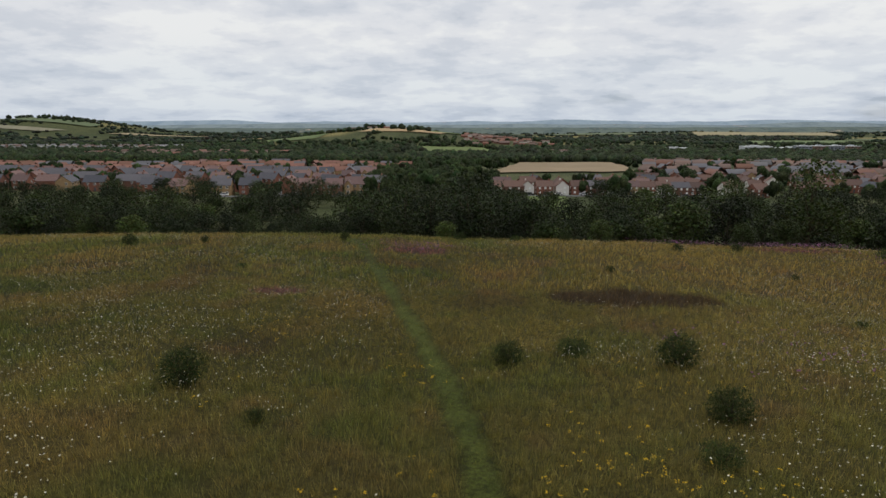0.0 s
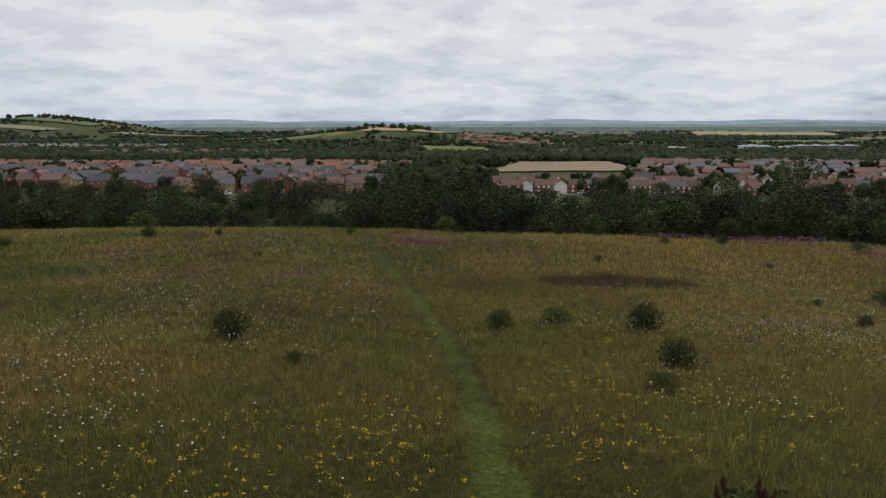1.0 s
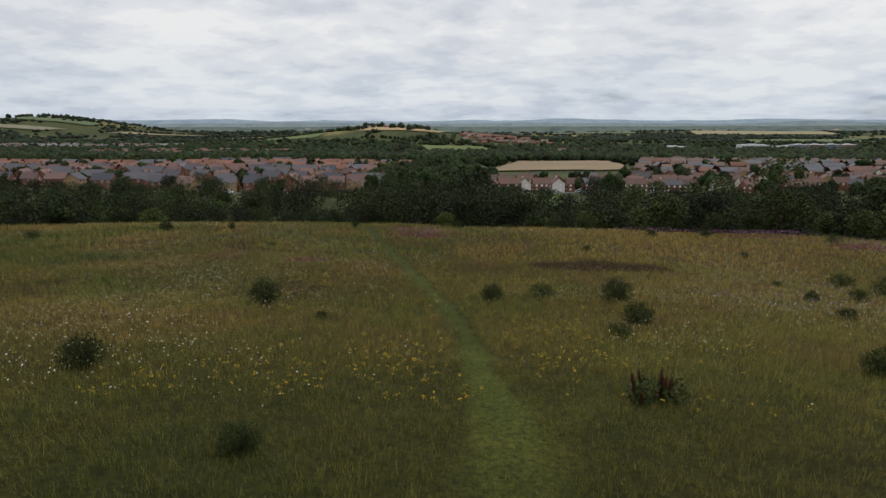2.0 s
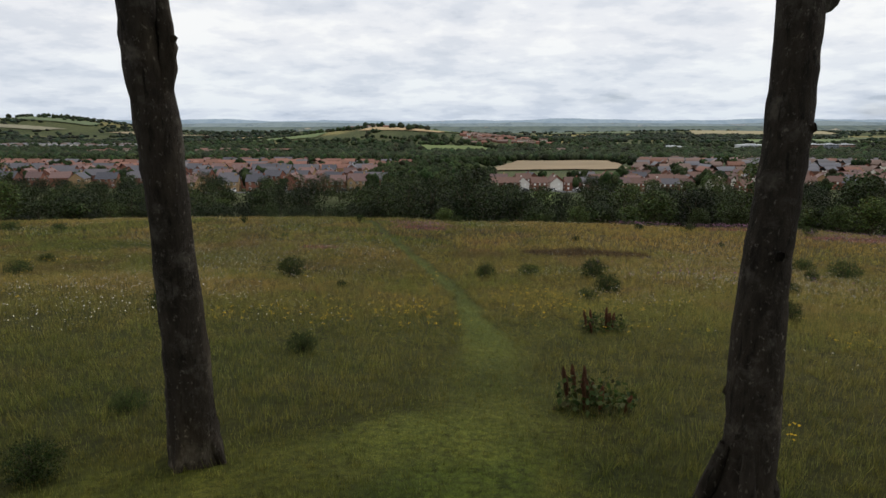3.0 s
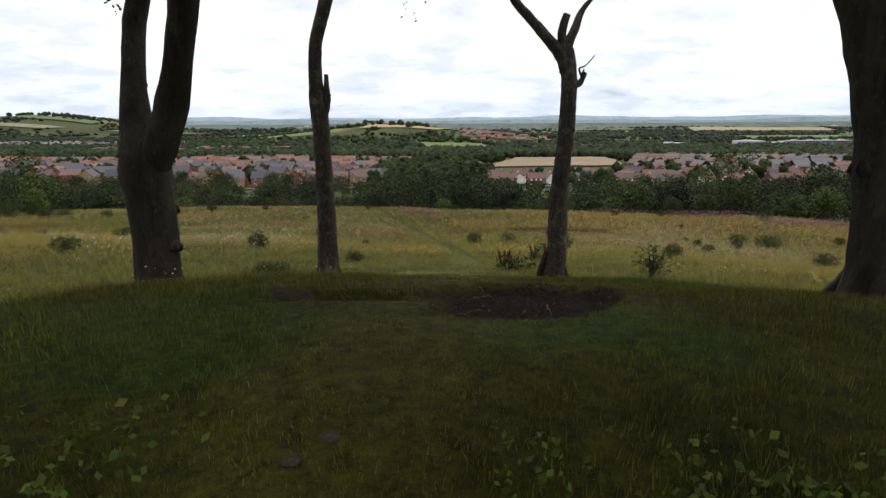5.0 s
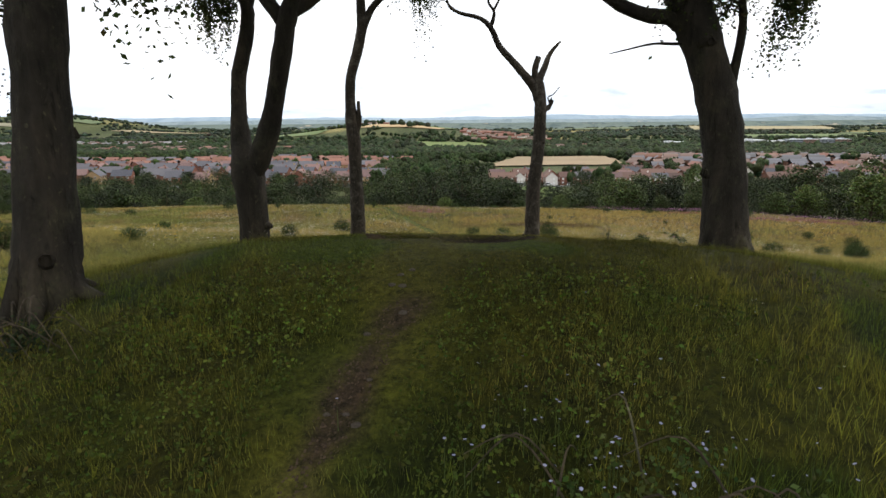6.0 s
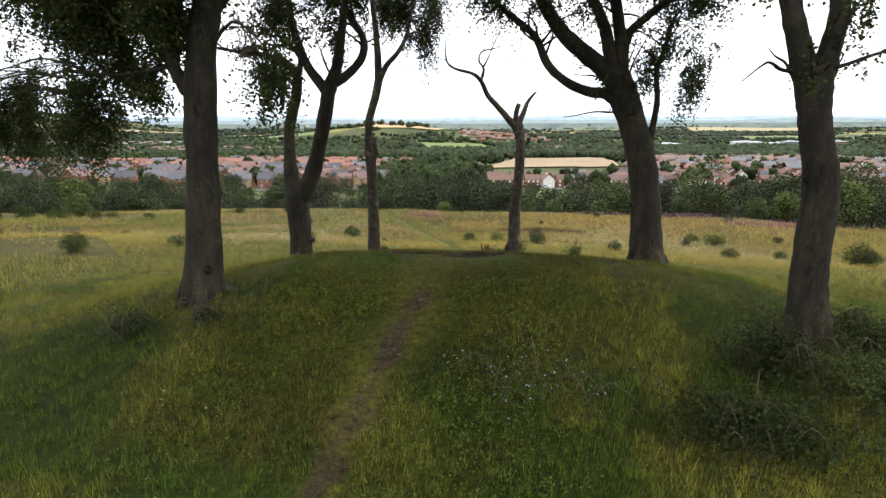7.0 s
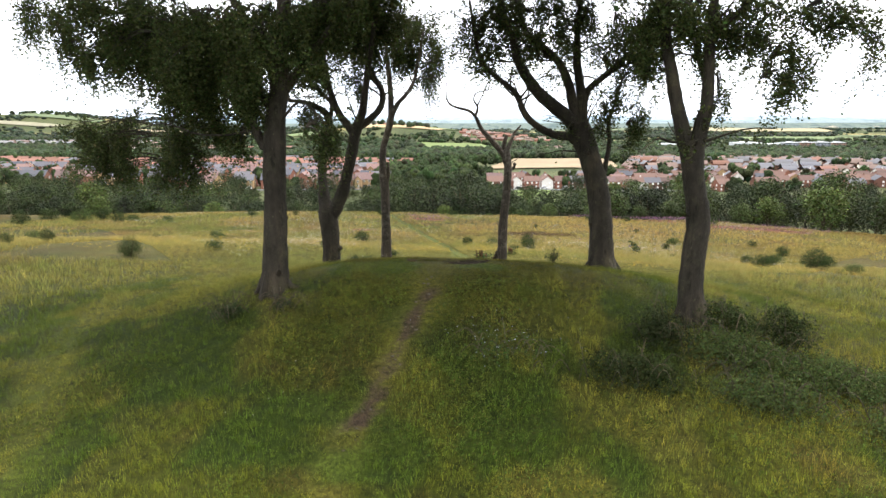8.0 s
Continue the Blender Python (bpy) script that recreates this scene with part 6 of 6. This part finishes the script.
def house(label, brick, roof, lx, ly, eaves, ridge, group, windows=True, wing=False, panes=True):
    root = tagged(new("house"), label, "house", group)
    bm = bmesh.new()
    gable_body(bm, lx, ly, eaves, ridge)
    part("wall", bm, BRICKS[brick], root)
    bm = bmesh.new()
    roof_slab(bm, lx, ly, eaves, ridge)
    top = part("roof", bm, ROOFS[roof], root)
    bm = bmesh.new()
    box(bm, lx * 0.28, lx * 0.28 + 0.7, -0.35, 0.35, ridge - 0.6, ridge + 0.9)
    part("chimney", bm, BRICKS[brick], top)
    if wing:
        bm = bmesh.new()
        gable_body(bm, ly * 0.55, lx * 0.36, eaves, eaves + (ridge - eaves) * 0.62)
        w = part("wing", bm, BRICKS[brick], root)
        w.location, w.rotation_euler = (-lx * 0.26, -ly / 2 - 0.6, 0), (0, 0, math.pi / 2)
        bm = bmesh.new()
        roof_slab(bm, ly * 0.55, lx * 0.36, eaves, eaves + (ridge - eaves) * 0.62)
        w = part("wing_roof", bm, ROOFS[roof], root)
        w.location, w.rotation_euler = (-lx * 0.26, -ly / 2 - 0.6, 0), (0, 0, math.pi / 2)
    if windows:
        bm = bmesh.new()
        box(bm, -0.62, 0.62, -0.05, 0.05, -0.65, 0.65)
        bmf = bm
        me_f = bpy.data.meshes.new("window")
        bmf.to_mesh(me_f)
        bmf.free()
        me_f.materials.append(M_FRAME)
        bm = bmesh.new()
        box(bm, -0.5, -0.04, -0.075, -0.055, -0.53, 0.53)
        box(bm, 0.04, 0.5, -0.075, -0.055, -0.53, 0.53)
        me_g = bpy.data.meshes.new("pane")
        bm.to_mesh(me_g)
        bm.free()
        me_g.materials.append(M_GLASS)
        spots = []
        for fz in (1.45, 4.05):
            for fx in (-0.30, 0.02, 0.32):
                if wing and fx < -0.1:
                    spots.append((fx * lx * 0.87, -ly / 2 - 0.6 - ly * 0.275 - 0.03, fz, 0))
                elif not (fz < 2 and abs(fx) < 0.1):
                    spots.append((fx * lx, -ly / 2 - 0.03, fz, 0))
            spots.append((-lx / 2 - 0.03, -ly * 0.18, fz, -math.pi / 2))
            spots.append((lx / 2 + 0.03, ly * 0.16, fz, math.pi / 2))
        for x, y, z, a in spots:
            wnd = part_mesh("window", me_f, root)
            wnd.location, wnd.rotation_euler = (x, y, z), (0, 0, a)
            if panes:
                part_mesh("pane", me_g, wnd)
        bm = bmesh.new()
        box(bm, -0.48, 0.48, -0.06, 0.06, 0.0, 2.05)
        d = part("door", bm, M_DOOR, root)
        d.location = (0.02 * lx, -ly / 2 - 0.04, 0)
    return root


G1, G2, G3 = "houses of the near estate", "houses of the town", "far houses on the ridge"
NEAR = [house("red brick house with pinkish red tiled roof", "red", "red", 10.5, 7.6, 5.1, 8.2, G1, True, True), house("red brick house with grey slate roof", "red", "slate", 11.0, 7.8, 5.1, 8.3, G1),
        house("buff brick house with red tiled roof", "buff", "red", 10.0, 8.0, 5.1, 8.3, G1, True, True), house("buff brick house with grey slate roof", "buff", "slate", 9.5, 8.0, 5.1, 8.2, G1),
        house("long red brick terrace with slate roof", "brown", "slate", 17.0, 8.0, 5.2, 8.4, G1), house("small red brick house with red roof", "red", "red", 8.0, 7.4, 5.0, 7.9, G1)]
TOWN = [house("white gabled house among brick terraces", "white", "brown", 9.0, 8.0, 5.1, 8.4, G2, panes=False), house("brick terrace with brown tiled roof", "brown", "brown", 18.0, 8.0, 5.2, 8.4, G2, panes=False),
        house("brick house with dark roof", "red", "brown", 10.0, 8.0, 5.1, 8.3, G2, panes=False), house("orange brick house with red roof", "buff", "red", 11.0, 8.0, 5.1, 8.3, G2, panes=False),
        house("brown brick house with slate roof", "brown", "slate", 12.0, 8.0, 5.1, 8.2, G2, panes=False)]
used = []


def put_house(kind, x, y, turn, room=11.0, size=1.0):
    if any((x - a) ** 2 + (y - b) ** 2 < room * room for a, b in used):
        return
    used.append((x, y))
    copy_thing(kind, pose(x, y, land1(x, y) + 0.2, 0, 0, turn) @ Matrix.Scale(size, 4))


r_h = random.Random(12)
# the close row by the estate road
for x, y, k, a in ((-86, 290, 0, 8), (-74, 291, 5, 5), (-64, 294, 2, 0), (-98, 296, 5, 95), (-150, 286, 2, -12), (-132, 292, 3, 10), (-118, 295, 1, 4), (-170, 296, 1, 20), (-104, 312, 0, 90), (-56, 304, 1, 0)):
    put_house(NEAR[k], x, y, a, 8)
far_list = []
FAR_LOOK = (((0.20, 0.09, 0.065), (0.165, 0.085, 0.068)), ((0.14, 0.075, 0.058), (0.10, 0.10, 0.115)), ((0.28, 0.19, 0.11), (0.165, 0.085, 0.068)), ((0.60, 0.57, 0.53), (0.13, 0.09, 0.08)), ((0.14, 0.075, 0.058), (0.13, 0.09, 0.08)), ((0.55, 0.54, 0.52), (0.16, 0.16, 0.175)))


def far_house(x, y, turn, long, look_, room=13.0):
    if any((x - a) ** 2 + (y - b) ** 2 < room * room for a, b in used):
        return
    used.append((x, y))
    far_list.append((x, y, radians(turn), long, look_))


for row, y in enumerate((312, 338, 366, 396, 428, 462, 498, 532)):
    x = -0.92 * y
    while x < -0.10 * y - 8 - 26 * (y < 440):
        a = 12 * math.sin(x * 0.02 + row) + r_h.choice((0, 0, 0, 90, 180))
        if y < 400:
            put_house(NEAR[r_h.choice((0, 0, 1, 1, 2, 3, 4, 5))], x, y + r_h.uniform(-5, 5), a, 12)
        else:
            far_house(x, y + r_h.uniform(-5, 5), a, r_h.uniform(9, 16), r_h.choice((0, 0, 1, 2)), 12)
        x += r_h.uniform(13, 18)
# the terrace that faces the green, then the town behind it
for i in range(12):
    put_house(TOWN[(1, 0, 2, 0, 2, 4, 0, 3, 2, 0, 4, 2)[i]], 12 + i * 8.6, 290 + i * 1.6, 6 if i not in (1, 3, 6) else 96, 6, 0.8)
for row, y in enumerate((312, 332, 352, 376, 402, 430, 460, 495, 530, 570, 610, 655, 700, 745, 790)):
    x = (0.03 if y < 335 else 0.27) * y
    while x < 0.92 * y:
        a = 18 * math.sin(x * 0.013 + row) + r_h.choice((0, 0, 90))
        if r_h.random() < 0.85:
            if y < 410:
                put_house(TOWN[r_h.choice((0, 1, 1, 2, 2, 3, 4, 4))], x, y + r_h.uniform(-6, 6), a, 11, 0.82)
            else:
                far_house(x, y + r_h.uniform(-6, 6), a, r_h.uniform(8, 15), r_h.choice((0, 1, 1, 3, 4, 4)), 11)
        x += r_h.uniform(12, 18)
# far houses: the town to the west, the ridge and its slope
for cx, cy, rx, ry, n in ((-1050, 1400, 300, 120, 170), (-560, 1080, 190, 60, 80), (-280, 1760, 110, 40, 40), (60, 1500, 110, 120, 60), (140, 1180, 60, 60, 26), (10, 1650, 60, 40, 20)):
    for i in range(n):
        far_house(cx + r_h.uniform(-rx, rx), cy + r_h.uniform(-ry, ry), r_h.uniform(-25, 25), r_h.uniform(10, 24), r_h.choice((5, 5, 5, 4) if cx < -900 else (0, 4, 3)), 15)


def far_houses():
    """The houses too far to tell apart singly: walls and roofs."""
    unit = np.array([(-0.5, -0.5, -2.0), (0.5, -0.5, -2.0), (0.5, 0.5, -2.0), (-0.5, 0.5, -2.0), (-0.5, -0.5, 5.1), (0.5, -0.5, 5.1), (0.5, 0.5, 5.1), (-0.5, 0.5, 5.1), (-0.5, 0, 8.2), (0.5, 0, 8.2)])
    slab = np.array([(-0.53, 0, 8.35), (0.53, 0, 8.35), (0.53, -0.56, 4.9), (-0.53, -0.56, 4.9), (0.53, 0.56, 4.9), (-0.53, 0.56, 4.9)])
    wall_f = np.array([(0, 1, 5, 4), (2, 3, 7, 6), (1, 2, 6, 5), (3, 0, 4, 7), (4, 8, 7, 4), (5, 6, 9, 5)])
    roof_f = np.array([(0, 3, 2, 1), (0, 1, 4, 5)])
    wv, wf, wc, rv, rf, rc = [], [], [], [], [], []
    for k, (x, y, a, long, q) in enumerate(far_list):
        m = np.array([[math.cos(a), -math.sin(a), 0], [math.sin(a), math.cos(a), 0], [0, 0, 1]])
        at = np.array((x, y, land1(x, y) + 0.2))
        wv.append((unit * (long, 7, 0.88)) @ m.T + at)
        wf.append(wall_f + 10 * k)
        rv.append((slab * (long, 7, 0.88)) @ m.T + at)
        rf.append(roof_f + 6 * k)
        wc.append(np.tile(FAR_LOOK[q][0], (6, 1)))
        rc.append(np.tile(FAR_LOOK[q][1], (2, 1)))
    for name, v, f, c, label in (("distant_house_walls", wv, wf, wc, "brick and rendered walls of distant houses"), ("distant_house_roofs", rv, rf, rc, "red and grey roofs of distant houses")):
        me = mesh_from(name, np.vstack(v), np.vstack(f), np.vstack(c), M_FARH)
        me.validate()
        tagged(new(name, me), label, "houses", kind="stuff")


M_FARH = tinted("distant_house", 0.75, 1.2, 0.9)
far_houses()
# the patterns themselves stand in their rows too
for i, h in enumerate(NEAR):
    x, y = -260 + 18 * i, 545 + 3 * (i % 2)
    h.location = (x, y, land1(x, y) + 0.2)
for i, h in enumerate(TOWN):
    x, y = 300 + 24 * i, 815
    h.location = (x, y, land1(x, y) + 0.2)

# ---- large buildings across the town ----
M_PANEL = plain("white_panel", (0.46, 0.48, 0.50), 0.6, 0.06, 0.1, 0.4)
M_BROWNP = plain("brown_panel", (0.24, 0.15, 0.11), 0.8, 0.12, 0.1)
M_GREYP = plain("grey_panel", (0.22, 0.24, 0.27), 0.7, 0.12, 0.1)


def big_building(label, x, y, lx, ly, h, mat, bands, turn=0):
    root = tagged(new("commercial_building"), label, "building", "large buildings across the town")
    root.location, root.rotation_euler = (x, y, land1(x, y)), (0, 0, radians(turn))
    bm = bmesh.new()
    box(bm, -lx / 2, lx / 2, -ly / 2, ly / 2, -3, h)
    part("wall", bm, mat, root)
    bm = bmesh.new()
    box(bm, -lx / 2 - 0.4, lx / 2 + 0.4, -ly / 2 - 0.4, ly / 2 + 0.4, h + 0.01, h + 0.7)
    box(bm, -lx * 0.2, lx * 0.1, -ly * 0.2, ly * 0.2, h + 0.7, h + 2.6)
    part("roof", bm, M_PANEL, root)
    for i in range(bands):
        z = 2.0 + i * (h - 1.5) / bands
        n = int(lx / 7)
        for j in range(n):
            bm = bmesh.new()
            c = -lx / 2 + (j + 0.5) * lx / n
            box(bm, c - lx / n * 0.4, c + lx / n * 0.4, -ly / 2 - 0.1, -ly / 2 + 0.05, z, z + 1.6)
            part("window", bm, M_GLASS, root)


big_building("long white office building across the town", 585, 1330, 58, 30, 10, M_PANEL, 2)
big_building("low white building across the town", 668, 1345, 60, 26, 7, M_PANEL, 1)
big_building("low white warehouse across the town", 420, 1340, 62, 24, 6, M_PANEL, 1)
for i in range(4):
    big_building("four-storey office block with brown and grey panels", 628 + i * 33, 1225 + i * 4, 28, 18, 14, (M_GREYP, M_BROWNP)[i % 2], 4, 4)
big_building("low white retail shed across the town", 940, 1300, 55, 30, 7, M_PANEL, 1)
big_building("low white retail shed across the town", 1040, 1380, 70, 30, 7, M_PANEL, 1)

# ---- estate roads and parked cars ----


def road(label, pts, wide):
    P = np.array(pts, float)
    Q = np.concatenate([np.linspace(a, b, 12, endpoint=False) for a, b in zip(P, P[1:])] + [P[-1:]])
    d = np.gradient(Q, axis=0)
    d /= np.linalg.norm(d, axis=1, keepdims=True)
    nrm = np.stack([-d[:, 1], d[:, 0]], 1) * wide / 2
    v = np.concatenate([Q + nrm, Q - nrm])
    z = land(v[:, 0], v[:, 1]) + 0.25
    n = len(Q)
    f = np.array([[i, i + 1, n + i + 1, n + i] for i in range(n - 1)])
    return tagged(new("road", mesh_from("road", np.column_stack([v, z]), f, None, M_ASPHALT, True)), label, "road", kind="structure")


road("grey asphalt estate road", [(-180, 279), (-120, 281), (-96, 283), (-60, 283), (-30, 300)], 6.5)
road("grey asphalt road between the houses", [(-97, 283), (-103, 300), (-112, 330), (-118, 370)], 6.0)
road("grey asphalt street before the terrace", [(8, 283), (50, 287), (110, 298)], 6.0)
M_CAR = [plain("silver_car_paint", (0.45, 0.46, 0.48), 0.3, 0.05, 1, 0.5), plain("black_car_paint", (0.02, 0.02, 0.024), 0.3, 0.05, 1, 0.5), plain("white_car_paint", (0.7, 0.7, 0.7), 0.3, 0.05, 1, 0.5)]
m_tyre, nt_, b_ = material("tyre_rubber", 0.9, 0.2)
b_.inputs["Base Color"].default_value = (0.02, 0.02, 0.02, 1)


def car(label, paint):
    root = tagged(new("car"), label, "car", "cars parked by the houses")
    bm = bmesh.new()
    box(bm, -2.1, 2.1, -0.86, 0.86, 0.28, 0.86)
    bmesh.ops.bevel(bm, geom=bm.edges[:], offset=0.16, segments=2, affect="EDGES")
    part("body", bm, paint, root)
    bm = bmesh.new()
    box(bm, -1.3, 1.1, -0.74, 0.74, 0.84, 1.42)
    for v in bm.verts:
        if v.co.z > 1.2:
            v.co.x, v.co.y = v.co.x * 0.72 - 0.1, v.co.y * 0.86
    part("cabin", bm, M_GLASS, root)
    bm = bmesh.new()
    box(bm, -1.0, 0.66, -0.62, 0.62, 1.42, 1.48)
    part("roof", bm, paint, root)
    for sx in (-1.3, 1.3):
        for sy in (-0.8, 0.8):
            bm = bmesh.new()
            bmesh.ops.create_cone(bm, cap_ends=True, segments=14, radius1=0.32, radius2=0.32, depth=0.2)
            w = part("wheel", bm, m_tyre, root)
            w.location, w.rotation_euler = (sx, sy, 0.32), (math.pi / 2, 0, 0)
    return root


cars = [car("silver car parked beside a house", M_CAR[0]), car("black car parked beside a house", M_CAR[1]), car("white car parked beside a house", M_CAR[2])]
CARS_AT = [(-152, 281, 0), (-100, 296, 80), (-105, 305, 75), (-92, 285, 10), (-70, 285, 0), (-128, 284, 5), (-140, 300, 40), (22, 286, 8), (36, 288, 8), (48, 289, 8), (62, 291, 8), (78, 294, 10), (-165, 284, 10), (-112, 326, 80)]
for i, (x, y, a) in enumerate(CARS_AT):
    copy_thing(cars[i % 3], pose(x, y, land1(x, y) + 0.28, 0, 0, a))
for i, c_ in enumerate(cars):
    c_.location = (92 + 7 * i, 296 + i, land1(92 + 7 * i, 296 + i) + 0.28)
